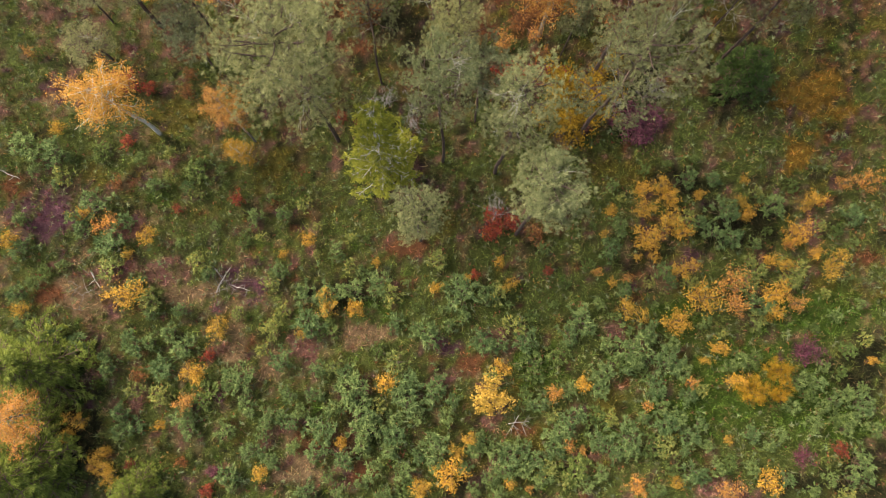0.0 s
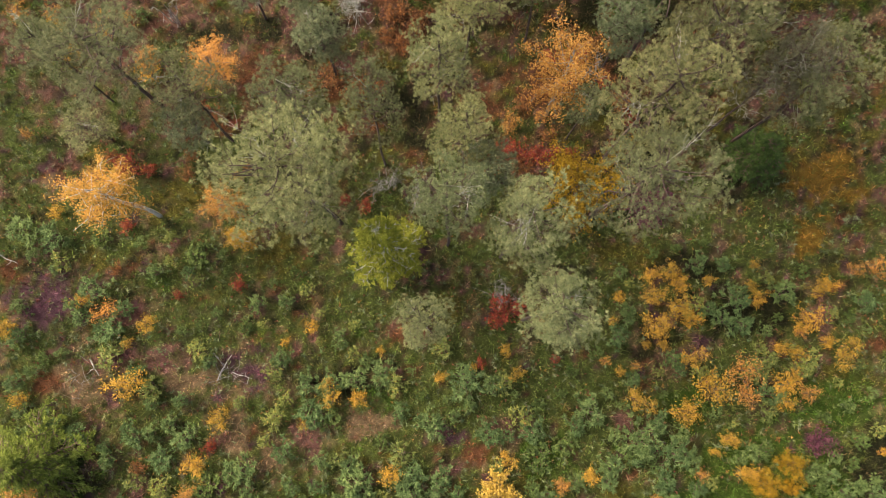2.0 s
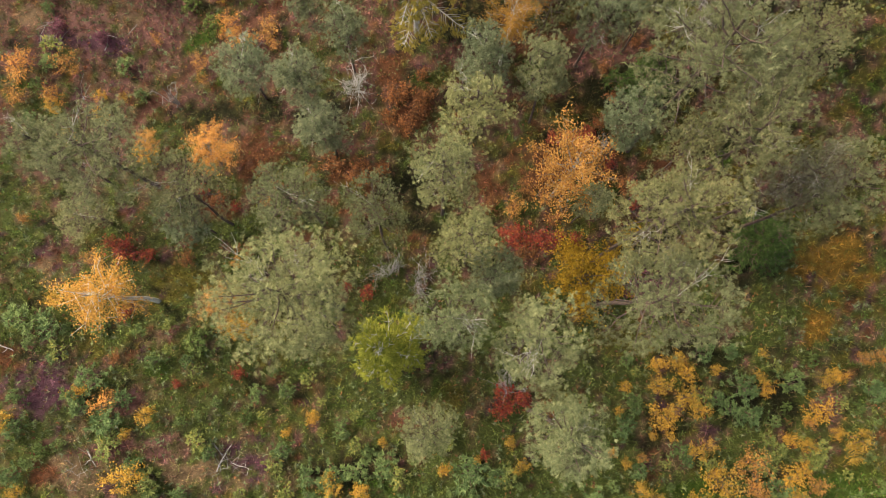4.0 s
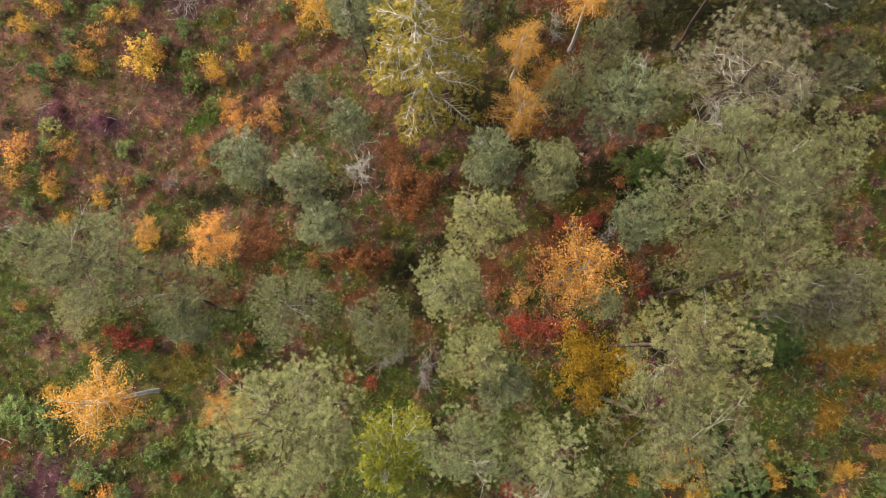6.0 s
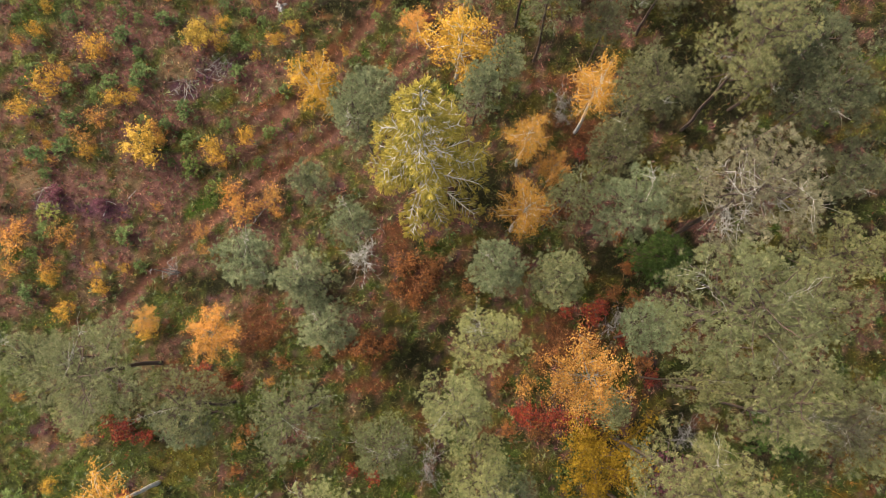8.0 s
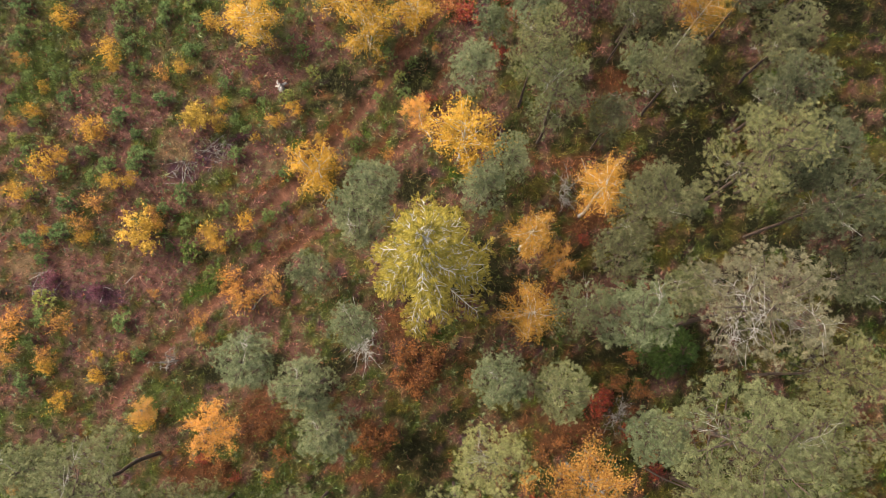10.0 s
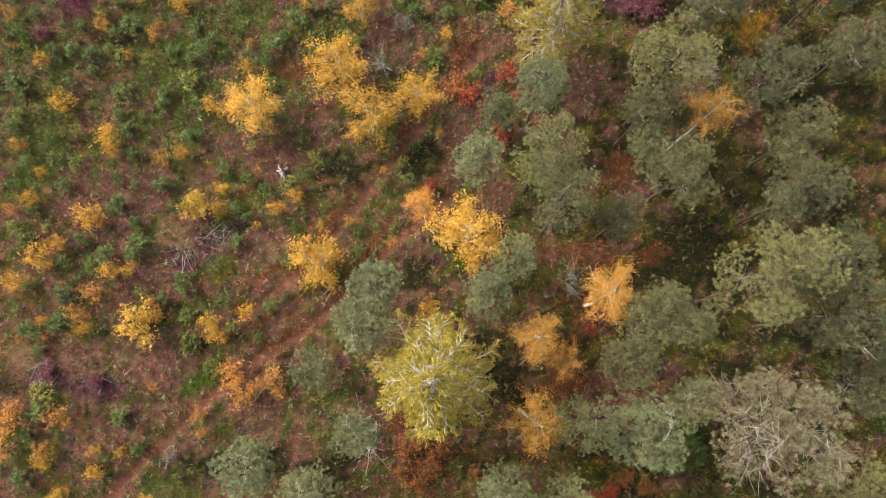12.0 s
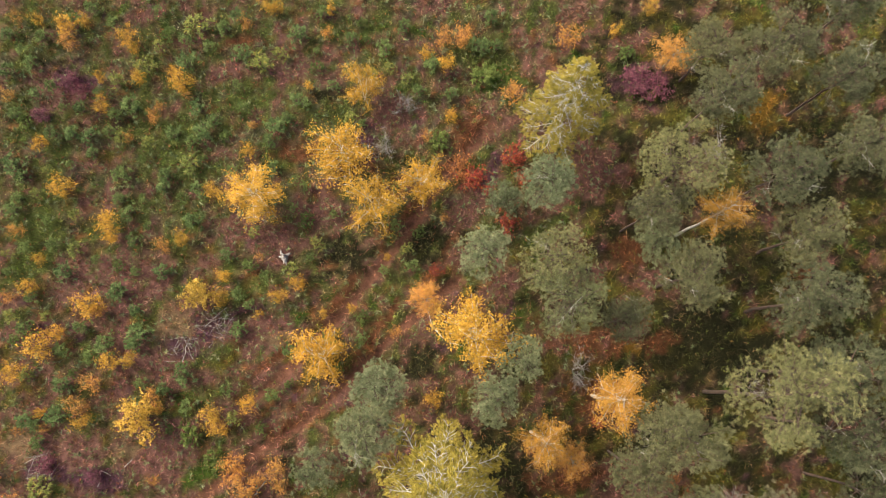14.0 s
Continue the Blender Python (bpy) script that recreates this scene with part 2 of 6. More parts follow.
# ---- kinds of plants: each gives the wood's and the foliage's mesh ----
def pine_shapes(seed, height, radius, needles, wood_stuff, dead=0, low=0.36, density=1.0):
    """A pine whose limbs end in many dense upturned pads of needle shoots, with gaps between them."""
    rng = np.random.default_rng(seed)
    wood, green, bare = Soup(), Soup(), Soup()
    top = np.array([rng.normal(0, 0.12), rng.normal(0, 0.12), height * 0.96])
    trunk = bent(rng, (0, 0, 0), top, 9, 0.03 * height / 8)
    wood.tube(trunk, np.linspace(0.0066, 0.0022, 9) * height + 0.01, 7)
    limbs = int(25 * density)
    lobes = rng.uniform(0.72, 1.12, 5)
    pads = [(top + (0, 0, 0.03 * height), 0.2 * radius + 0.03, np.array([0, 0, 1.0]))]
    for n in range(limbs):
        s = low + (0.97 - low) * ((n + rng.uniform(0, 0.8)) / limbs) ** 0.72
        at = np.array([np.interp(s, np.linspace(0, 1, 9), trunk[:, k]) for k in range(3)])
        swell = math.sqrt(max(0.1, 1 - ((s - low - 0.36 * (1 - low)) / (0.7 * (1 - low))) ** 2))
        angle = n * 2.4 + rng.normal(0, 0.35)
        lobe = np.interp(angle % 6.283, np.linspace(0, 6.283, 6), np.r_[lobes, lobes[0]])
        reach = radius * swell * lobe * rng.uniform(0.6, 0.95)
        out = np.array([math.cos(angle), math.sin(angle), 0.0])
        tip = at + out * reach + (0, 0, reach * (0.2 + 0.6 * (s - low) / (1 - low)) + rng.normal(0, 0.08))
        limb = bent(rng, at, tip, 5, 0.035 * reach, -0.06 * reach)
        wood.tube(limb, np.linspace(0.024, 0.008, 5) * (0.6 + 0.5 * reach), 4)
        side = np.cross(out, (0, 0, 1))
        pads.append((limb[4], radius * rng.uniform(0.14, 0.26) + 0.03, out))
        if s > 0.5 + 0.5 * low - 0.1:
            pads.append((limb[1] + (0, 0, 0.06 * radius), radius * rng.uniform(0.1, 0.18) + 0.02, out * 0.4))
        for hand in (-1, 1):
            if rng.random() < 0.72 and reach > 0.35 * radius:
                root = limb[rng.integers(2, 4)]
                spot = root + side * hand * reach * rng.uniform(0.2, 0.45) + out * reach * 0.15 + (0, 0, rng.uniform(0.0, 0.16) * radius)
                wood.tube([root, spot], [0.013, 0.006], 3)
                pads.append((spot, radius * rng.uniform(0.11, 0.22) + 0.02, out + side * hand * 0.6))
    for centre, size, out in pads:
        count = max(6, int(146 * size * size * (1.4 / max(1.0, radius)) + 12 * size))
        v = rng.normal(0, 1, (count, 3)) + out * 0.35 + (0, 0, 0.45)
        v /= np.linalg.norm(v, axis=1, keepdims=True)
        places = centre + v * (size, size, size * 0.62) * rng.uniform(0.3, 1.15, (count, 1)) + rng.normal(0, 0.05, (count, 3))
        green.tufts(places, v * 0.75 + out * 0.15 + (0, 0, 0.35), 29, 0.09, 0.0108, 0.72, rng, 0.5, True)
        for _ in range(2):
            wood.tube([centre - (0, 0, 0.4 * size), centre + rng.normal(0, 0.5, 3) * size], [0.008, 0.004], 3)
    bare.tube([trunk[-1], trunk[-1] + (0.02, 0, 0.12)], [0.006, 0.003], 3)
    for n in range(dead):
        at = trunk[rng.integers(4, 9)] * (1, 1, rng.uniform(0.92, 1.0))
        angle = rng.uniform(0, 6.28)
        tip = at + np.array([math.cos(angle), math.sin(angle), rng.uniform(0.25, 0.7)]) * radius * rng.uniform(0.35, 0.72)
        limb = bent(rng, at, tip, 5, 0.1)
        bare.tube(limb, [0.0075, 0.0065, 0.005, 0.004, 0.0025], 3)
        for k in range(13):
            root = limb[rng.integers(2, 5)]
            end = root + (tip - at) * 0.15 + rng.normal(0, 0.14, 3) * radius
            bare.tube([root, (root + end) / 2 + rng.normal(0, 0.04, 3), end], [0.004, 0.0035, 0.002], 3)
    return wood.mesh("pine_wood", wood_stuff, True), green.mesh("pine_crown", needles), bare.mesh("bare_twigs", LICHEN, True)


def spruce_shapes(seed, height, radius, needles, wood_stuff, bare=0.35, low=0.06, whorls=11, arms_low=8, twig=0.011, broad=0.2):
    """A spruce of tiered arms: pale fishbone twigs along each arm, needles hung under and beyond them."""
    rng = np.random.default_rng(seed)
    wood, green = Soup(), Soup()
    trunk = bent(rng, (0, 0, 0), (rng.normal(0, 0.05), rng.normal(0, 0.05), height), 9, 0.02)
    wood.tube(trunk, np.linspace(0.012, 0.002, 9) * height, 7)
    for w in range(whorls):
        s = low + (0.96 - low) * w / (whorls - 1)
        arms = arms_low if s < 0.7 else max(5, arms_low - 2)
        for a in range(arms):
            at = np.array([np.interp(s + rng.normal(0, 0.015), np.linspace(0, 1, 9), trunk[:, k]) for k in range(3)])
            angle = (a + 0.5 * (w % 2)) * 2 * math.pi / arms + rng.normal(0, 0.22)
            reach = max(0.15, radius * ((1 - s) / (1 - low)) ** 0.75 * rng.uniform(0.55, 1.15))
            out = np.array([math.cos(angle), math.sin(angle), 0.0])
            tip = at + out * reach + (0, 0, reach * (0.7 * s - 0.25))
            arm = bent(rng, at, tip, 7, 0.02, -0.07 * reach)
            wood.tube(arm, np.linspace(2.2, 0.8, 7) * twig * (0.5 + 0.4 * reach), 4)
            side = np.cross(out, (0, 0, 1))
            steps = max(3, int(reach * 8))
            ends, ways = [], []
            start = bare * rng.uniform(0.5, 1.3) * (1 - 0.45 * s)
            for k in range(steps):
                f = (k + 0.6) / steps
                root = np.array([np.interp(f, np.linspace(0, 1, 7), arm[:, c]) for c in range(3)])
                wide = reach * broad * (1 - 0.7 * abs(f - 0.5) / 0.5) * rng.uniform(0.6, 1.2) + 0.06
                for hand in (-1, 1):
                    end = root + side * hand * wide + out * wide * 0.9 + (0, 0, 0.05 * wide) + rng.normal(0, 0.04, 3)
                    if rng.random() < 0.2:
                        continue
                    wood.tube([root, (root + end) / 2 + rng.normal(0, 0.02, 3), end], np.array([1.0, 0.8, 0.45]) * twig, 3)
                    if f > start:
                        for g in (0.45, 0.8, 1.1):
                            ends.append(root * (1 - g) + end * g + rng.normal(0, 0.03, 3) - (0, 0, 0.05))
                            ways.append(side * hand * 0.5 + out * 0.75 - (0, 0, 0.3))
                if f > max(start, 0.5):
                    ends.append(root - (0, 0, 0.03))
                    ways.append(out - (0, 0, 0.1))
            if ends:
                green.tufts(np.array(ends), np.array(ways), 16, 0.13, 0.018, 0.5, rng, 0.5, True)
    green.tufts(np.array([[trunk[-1][0], trunk[-1][1], height - 0.1]]), np.array([[0, 0, 1.0]]), 20, 0.2, 0.03, 0.4, rng)
    return wood.mesh("spruce_wood", wood_stuff, True), green.mesh("spruce_crown", needles)


def birch_shapes(seed, height, radius, leaf_stuff, wood_stuff, leaf=0.036, count=4200, low=0.25, upright=0.5, stems=1, thin=0.0):
    """A broad-leaved tree or tall sapling with an airy crown of small leaves."""
    rng = np.random.default_rng(seed)
    wood, green = Soup(), Soup()
    places, faces = [], []
    limbs_all = []
    for stem in range(stems):
        lean = rng.normal(0, 0.12 if stems == 1 else 0.45, 2) * radius
        trunk = bent(rng, (0, 0, 0), (lean[0], lean[1], height * rng.uniform(0.86, 0.97)), 8, 0.02 * height / 4)
        wood.tube(trunk, np.linspace(0.011, 0.002, 8) * height / stems**0.4 + 0.003, 6 if height > 1.6 else 3)
        limbs = max(6, int((26 if height > 1.6 else 16) / stems))
        for n in range(limbs):
            s = low + (0.98 - low) * (n + rng.uniform(0, 0.9)) / limbs
            at = np.array([np.interp(s, np.linspace(0, 1, 8), trunk[:, k]) for k in range(3)])
            swell = math.sqrt(max(0.06, 1 - ((s - low - 0.32 * (1 - low)) / (0.72 * (1 - low))) ** 2))
            reach = radius * swell * rng.uniform(0.6, 1.15)
            angle = n * 2.4 + rng.normal(0, 0.4) + stem
            tip = at + (reach * math.cos(angle), reach * math.sin(angle), reach * upright * rng.uniform(0.6, 1.4))
            limb = bent(rng, at, tip, 4, 0.05 * reach, 0.05 * reach)
            small = limb if height > 1.6 else limb[::3]
            wood.tube(small, np.linspace(0.012, 0.003, len(small)) * (0.5 + 0.5 * reach), 3)
            limbs_all.append((at, limb, reach))
    total = sum(r for _, _, r in limbs_all)
    for at, limb, reach in limbs_all:
        if rng.random() < thin:
            continue
        share = max(4, int(count * reach / total / 9))
        for k in range(share):
            f = rng.uniform(0.3, 1.0)
            root = np.array([np.interp(f, np.linspace(0, 1, 4), limb[:, c]) for c in range(3)])
            end = root + rng.normal(0, 1, 3) * (0.16, 0.16, 0.13) * (0.4 + 0.8 * reach)
            if k % 16 == 0:
                wood.tube([root, end], [0.006, 0.003], 3)
            g = rng.uniform(0.25, 1.1, (9, 1))
            spot = root * (1 - g) + end * g + rng.normal(0, 0.045, (9, 3))
            places.append(spot)
            faces.append((spot - (0, 0, height * 0.55)) * 0.35 + (0, 0, 0.75))
    places, faces = np.concatenate(places), np.concatenate(faces)
    places[:, 2] = np.maximum(places[:, 2], 0.05)
    green.leaves(places, faces, leaf, 0.62, rng)
    return wood.mesh("birch_wood", wood_stuff, True), green.mesh("birch_crown", leaf_stuff)


def shrub_shapes(seed, height, radius, leaf_stuff, wood_stuff, shoots=26, blades=13, leaf=0.125, slim=0.019, layers=2, lift=0.5):
    """A many-stemmed bush whose shoots end in rosettes of slim leaves."""
    rng = np.random.default_rng(seed)
    wood, green = Soup(), Soup()
    tips = []
    squash = rng.uniform(0.75, 1.2, 2)
    for n in range(shoots):
        angle = n * 2.4 + rng.normal(0, 0.4)
        out = radius * math.sqrt((n + 0.5) / shoots) * rng.uniform(0.65, 1.2)
        tip = np.array([out * math.cos(angle) * squash[0], out * math.sin(angle) * squash[1], height * (1 - 0.55 * min(1.2, out / radius) ** 2) * rng.uniform(0.7, 1.1)])
        stem = bent(rng, (0.06 * math.cos(angle), 0.06 * math.sin(angle), 0.0), tip, 4, 0.02)
        wood.tube(stem[[0, 2, 3]], [0.012, 0.008, 0.003], 3)
        tips.append(stem[3])
        for _ in range(layers - 1):
            tips.append(stem[3] * 0.8 + stem[2] * 0.2 + rng.normal(0, 0.07, 3))
    tips = np.array(tips)
    tips[:, 2] = np.maximum(tips[:, 2], 0.08)
    ways = tips * (0.7, 0.7, 0.0) / max(radius, 0.1) + (0, 0, lift)
    n = len(tips)
    way = ways[:, None] + rng.normal(0, 0.62, (n, blades, 3))
    way /= np.linalg.norm(way, axis=2, keepdims=True)
    side = np.cross(way, rng.normal(0, 0.35, (n, blades, 3)) + (0, 0, 1))
    side /= np.linalg.norm(side, axis=2, keepdims=True) + 1e-6
    reach = leaf * rng.uniform(0.6, 1.35, (n, blades, 1))
    at = tips[:, None] + rng.normal(0, 0.025, (n, blades, 3))
    corners = np.stack([at + way * reach * 0.12 + side * slim * 1.1, at + way * reach - (0, 0, 0.02), at + way * reach * 0.12 - side * slim * 1.1], 2)
    corners[..., 2] = np.maximum(corners[..., 2], 0.03)
    green.add(corners.reshape(-1, 3), np.arange(3 * n * blades).reshape(-1, 3))
    return wood.mesh("shrub_stems", wood_stuff, True), green.mesh("shrub_leaves", leaf_stuff)


def dead_shapes(seed, height, radius, shoots, wood_stuff, thick=0.012):
    """A leafless bush or crown of bare branching twigs."""
    rng = np.random.default_rng(seed)
    trunk, twigs = Soup(), Soup()
    stem = bent(rng, (0, 0, 0), (0.25 * radius, 0, height * 0.7), 5, 0.05)
    trunk.tube(stem, np.linspace(1.8, 1.0, 5) * thick, 5)
    mains = [(stem, 1.0)]
    for n in range(5):
        angle = rng.normal(0.6, 1.5)
        out = radius * rng.uniform(0.3, 0.85)
        main = bent(rng, (0.05 * radius, 0, 0.03), (out * math.cos(angle), out * math.sin(angle), height * rng.uniform(0.25, 0.8)), 5, 0.07 * radius)
        trunk.tube(main, np.linspace(1.5, 0.8, 5) * thick, 4)
        mains.append((main, 0.7))
    for n in range(shoots):
        main, share = mains[n % len(mains)]
        root = main[rng.integers(2, 5)]
        way = (main[-1] - main[0]) * (1, 1, 0.2) / (np.linalg.norm(main[-1] - main[0]) + 1e-6)
        tip = root + (way * 0.6 + rng.normal(0, 0.55, 3) * (1, 1, 0.3)) * radius * rng.uniform(0.3, 0.8)
        tip[2] = max(0.06, tip[2] + height * rng.uniform(-0.1, 0.2))
        limb = bent(rng, root, tip, 5, 0.045 * radius)
        twigs.tube(limb, np.linspace(0.9, 0.35, 5) * thick, 3)
        for _ in range(4):
            at = limb[rng.integers(1, 5)]
            twigs.tube(bent(rng, at, at + rng.normal(0, 0.22, 3) * radius, 3, 0.02), np.array([0.6, 0.45, 0.3]) * thick, 3)
    return trunk.mesh("dead_trunk", wood_stuff, True), twigs.mesh("dead_twigs", wood_stuff, True)


# ---- planting ----
CHANCE = random.Random(5)
KINDS = {}


def kind_of(key, name, category, label, size, shapes, wood_name, leaf_name, group="", wood_label="", leaf_label=""):
    """One kind of plant: its name and label, its built size (height, radius) and its shapes to choose from."""
    KINDS[key] = (name, category, label, size, shapes, wood_name, leaf_name, group, wood_label, leaf_label)


def plant(key, x, y, height, radius, label="", turn=None, lean=(0, 0)):
    name, category, text, (h, r), shapes, wood_name, leaf_name, group, wood_label, leaf_label = KINDS[key]
    wood, crown, *more = CHANCE.choice(shapes)
    turn = CHANCE.uniform(0, 360) if turn is None else turn
    ob = tagged(new(name), label or text, category, group)
    ob.empty_display_size = 0.2
    ob.matrix_basis = pose(x, y, rise(x, y) - 0.03, lean[0], lean[1], turn) @ Matrix.Diagonal((radius / r, radius / r, height / h, 1))
    part(wood_name, wood, ob, wood_label)
    part(leaf_name, crown, ob, leaf_label)
    for twigs in more:
        tagged(part("bare_twig", twigs, ob, "pale bare lichened twigs"), kind="stuff")
    return ob


THICKETS = {}


def sprout(key, x, y, height, radius):
    """One of the many lesser shrubs that grow together as undergrowth."""
    THICKETS.setdefault(key, []).append((x, y, height, radius, CHANCE.uniform(0, 6.28), CHANCE.random()))


def build_thicket(key, name, label):
    """Joins the lesser shrubs of one kind."""
    _, _, _, (h, r), shapes, *_ = KINDS[key]
    soup = Soup()
    for x, y, height, radius, turn, pick in THICKETS[key]:
        crown = shapes[int(pick * len(shapes))][1]
        at = np.empty(len(crown.vertices) * 3, np.float32)
        crown.vertices.foreach_get("co", at)
        at = at.reshape(-1, 3) * (radius / r, radius / r, height / h)
        c, s = math.cos(turn), math.sin(turn)
        spun = np.stack([at[:, 0] * c - at[:, 1] * s + x, at[:, 0] * s + at[:, 1] * c + y, at[:, 2] + rise(x, y) - 0.03], 1)
        soup.add(spun, np.arange(len(at)).reshape(-1, 3))
    tagged(new(name, soup.mesh(name, shapes[0][1].materials[0])), label, "undergrowth", kind="stuff")


def rise(x, y):
    """The lie of the land: a nearly level, gently hummocky heath."""
    return 0.10 * math.sin(0.42 * x + 0.8) * math.sin(0.37 * y) + 0.04 * math.sin(1.3 * x + 0.7 * y) + 0.03 * math.sin(1.9 * y - 0.8 * x)


# ---- ground ----
# dark: low dwarf shrubs in the open, shade put into the colour under the pines
COLOURS = {
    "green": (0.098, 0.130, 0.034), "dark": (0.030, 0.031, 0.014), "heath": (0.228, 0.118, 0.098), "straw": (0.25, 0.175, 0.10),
    "purple": (0.115, 0.056, 0.072), "olive": (0.125, 0.115, 0.025), "rust": (0.165, 0.073, 0.036), "lush": (0.066, 0.118, 0.02), "mustard": (0.24, 0.145, 0.028), "track": (0.225, 0.11, 0.074), "pale": (0.150, 0.146, 0.088), "amber": (0.25, 0.122, 0.052),
}
STRAY = np.array([(0.085, 0.10, 0.026), (0.115, 0.138, 0.034), (0.20, 0.135, 0.07), (0.05, 0.045, 0.022), (0.20, 0.09, 0.045), (0.14, 0.06, 0.05), (0.13, 0.14, 0.065), (0.15, 0.15, 0.075)])
NAMES = list(COLOURS)
PALETTE = np.array([COLOURS[n] for n in NAMES])
PATCHES = []


def patch(kind, x, y, rx, ry=None, turn=0.0, strength=1.0):
    PATCHES.append((NAMES.index(kind), x, y, rx, ry or rx, radians(turn), strength))


def wave(x, y, scale, seed):
    """A cheap smooth noise between about -1 and 1."""
    total = 0
    rng = np.random.default_rng(seed)
    for _ in range(7):
        a, p, f = rng.uniform(0, 6.28), rng.uniform(0, 6.28), rng.uniform(0.6, 1.7) * 2 * math.pi / scale
        total = total + np.sin(f * (x * math.cos(a) + y * math.sin(a)) + p)
    return total / 2.6


# the two wheel ruts of an old forest track
RUTS = [
    [(0.7, 30.5), (-0.9, 28.6), (-2.6, 26.1), (-3.8, 24.6), (-5.5, 22.5), (-6.9, 21.2), (-8.1, 20.2)],
    [(-0.4, 24.7), (-2.1, 23.4), (-3.4, 22.1), (-4.6, 20.9), (-6.2, 19.4), (-7.6, 18.6), (-9.0, 17.4), (-10.5, 16.0), (-11.9, 14.6), (-12.6, 13.8)],
]


def rut(x, y):
    """1 in the bottom of a rut, 0 beside the track."""
    best = np.full(np.shape(x), 9.0)
    for line in RUTS:
        for (ax, ay), (bx, by) in zip(line, line[1:]):
            f = np.clip(((x - ax) * (bx - ax) + (y - ay) * (by - ay)) / ((bx - ax) ** 2 + (by - ay) ** 2), 0, 1)
            best = np.minimum(best, np.hypot(x - ax - f * (bx - ax), y - ay - f * (by - ay)))
    return np.clip(1.5 - best / 0.18 + 0.45 * np.sin(2.1 * x) * np.sin(1.7 * y), 0, 1)


def cover_weights(x, y):
    w = np.zeros((len(NAMES), len(x)))
    north = np.clip((y - 9) / 8, 0, 1)
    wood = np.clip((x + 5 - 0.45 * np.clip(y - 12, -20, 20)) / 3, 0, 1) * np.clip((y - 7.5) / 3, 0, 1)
    east = np.clip((x - 3) / 3, 0, 1) * np.clip((y - 15) / 4, 0, 1)
    meadow = np.clip((y - 23) / 4, 0, 1) * np.clip((4 - x) / 3, 0, 1)
    w[0] = 0.38 * meadow - 0.05 * east - 0.25 * wood + 1.1 - 0.55 * north + 0.35 * wave(x, y, 5, 1)
    # dark grows under the wood and eastwards, painting in the shade of the crowns
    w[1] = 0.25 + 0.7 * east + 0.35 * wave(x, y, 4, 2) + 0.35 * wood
    w[2] = 0.18 + 0.22 * north * (1 - meadow) + 0.55 * north * (1 - 0.6 * wood) + 0.4 * wave(x, y, 3.5, 3)
    w[3] = 0.1 - 0.3 * east + 0.35 * wave(x, y, 3, 4)
    w[4] = 0.0 + 0.25 * wave(x, y, 3, 5) + 0.1 * north
    w[5] = 0.1 + 0.3 * wave(x, y, 4, 6) + 0.5 * wood + 0.3 * east
    w[6] = -0.1 + 0.35 * wave(x, y, 3, 7) + 0.32 * wood - 0.2 * east
    w[7] = 0.05 + 0.35 * wave(x, y, 3, 8) + 0.15 * north
    for k, seed in enumerate(range(41, 49)):
        w[k] += 0.5 * wave(x, y, 1.5, seed) + 0.45 * wave(x, y, 0.62, seed + 20)
    w[10] = meadow * (0.55 + 0.4 * wave(x, y, 1.2, 12) + 0.4 * wave(x, y, 0.5, 13))
    w[11] = north * (1 - wood) * (0.25 + 0.45 * wave(x, y, 1.0, 14) + 0.45 * wave(x, y, 0.45, 15))
    w = np.clip(w, 0, None)
    ragged, fringe = 0.25 * wave(x, y, 1.1, 9), 0.2 * wave(x, y, 0.5, 10)
    for k, px, py, rx, ry, turn, strength in PATCHES:
        u = (x - px) * math.cos(turn) + (y - py) * math.sin(turn)
        v = -(x - px) * math.sin(turn) + (y - py) * math.cos(turn)
        d = np.sqrt((u / rx) ** 2 + (v / ry) ** 2) + ragged
        m = np.clip(1.3 - d + fringe, 0, 1) ** 0.8 * strength
        w *= 1 - np.clip(m, 0, 1)
        w[k] += m
    near = rut(x, y)
    w *= 1 - 0.85 * near
    w[NAMES.index("track")] += 0.9 * near
    w = w ** 4.5
    return w / (w.sum(0) + 1e-9)


def cover_colour(x, y):
    """The ground's colour, which settles to one quiet heath tone far from the wood."""
    far = np.clip(np.maximum(np.abs(x) - 17, np.abs(y - 15) - 21) / 4, 0, 1)[:, None]
    return cover_weights(x, y).T @ PALETTE * (1 - far) + np.array((0.095, 0.078, 0.036)) * far


# dark patches among the pines paint the shade between trunks onto the ground
patch("straw", -13.4, 1.7, 1.23, 0.82, 0, 0.85)
patch("purple", -14.4, 4.8, 1.7, 1.2, 0, 0.85)
patch("purple", -7.3, 2.3, 0.92, 0.62, 0, 0.85)
patch("heath", -10.2, 2.5, 0.82, 0.62, 0, 0.85)
patch("olive", -6.2, 6.5, 0.92, 0.92, 0, 0.85)
patch("rust", -16.0, 5.9, 0.62, 0.51, 0, 0.85)
patch("heath", -11.5, 4.2, 0.62, 0.41, 0, 0.85)
patch("purple", 0.3, -0.1, 0.62, 0.45, 0, 0.85)
patch("rust", -1.3, 3.6, 0.92, 0.51, 0, 0.85)
patch("straw", -2.5, 0.5, 1.03, 0.51, 0, 0.85)
patch("heath", -5.0, -0.1, 0.62, 0.62, 0, 0.85)
patch("straw", -3.3, 0.5, 0.51, 0.51, 0, 0.85)
patch("heath", 1.6, 0.5, 0.62, 0.41, 0, 0.85)
patch("olive", 0.2, 4.4, 0.51, 0.62, 0, 0.85)
patch("olive", 2.8, -1.5, 0.62, 0.72, 0, 0.85)
patch("straw", 2.4, -0.3, 0.62, 0.41, 0, 0.85)
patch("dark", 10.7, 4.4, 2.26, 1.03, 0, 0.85)
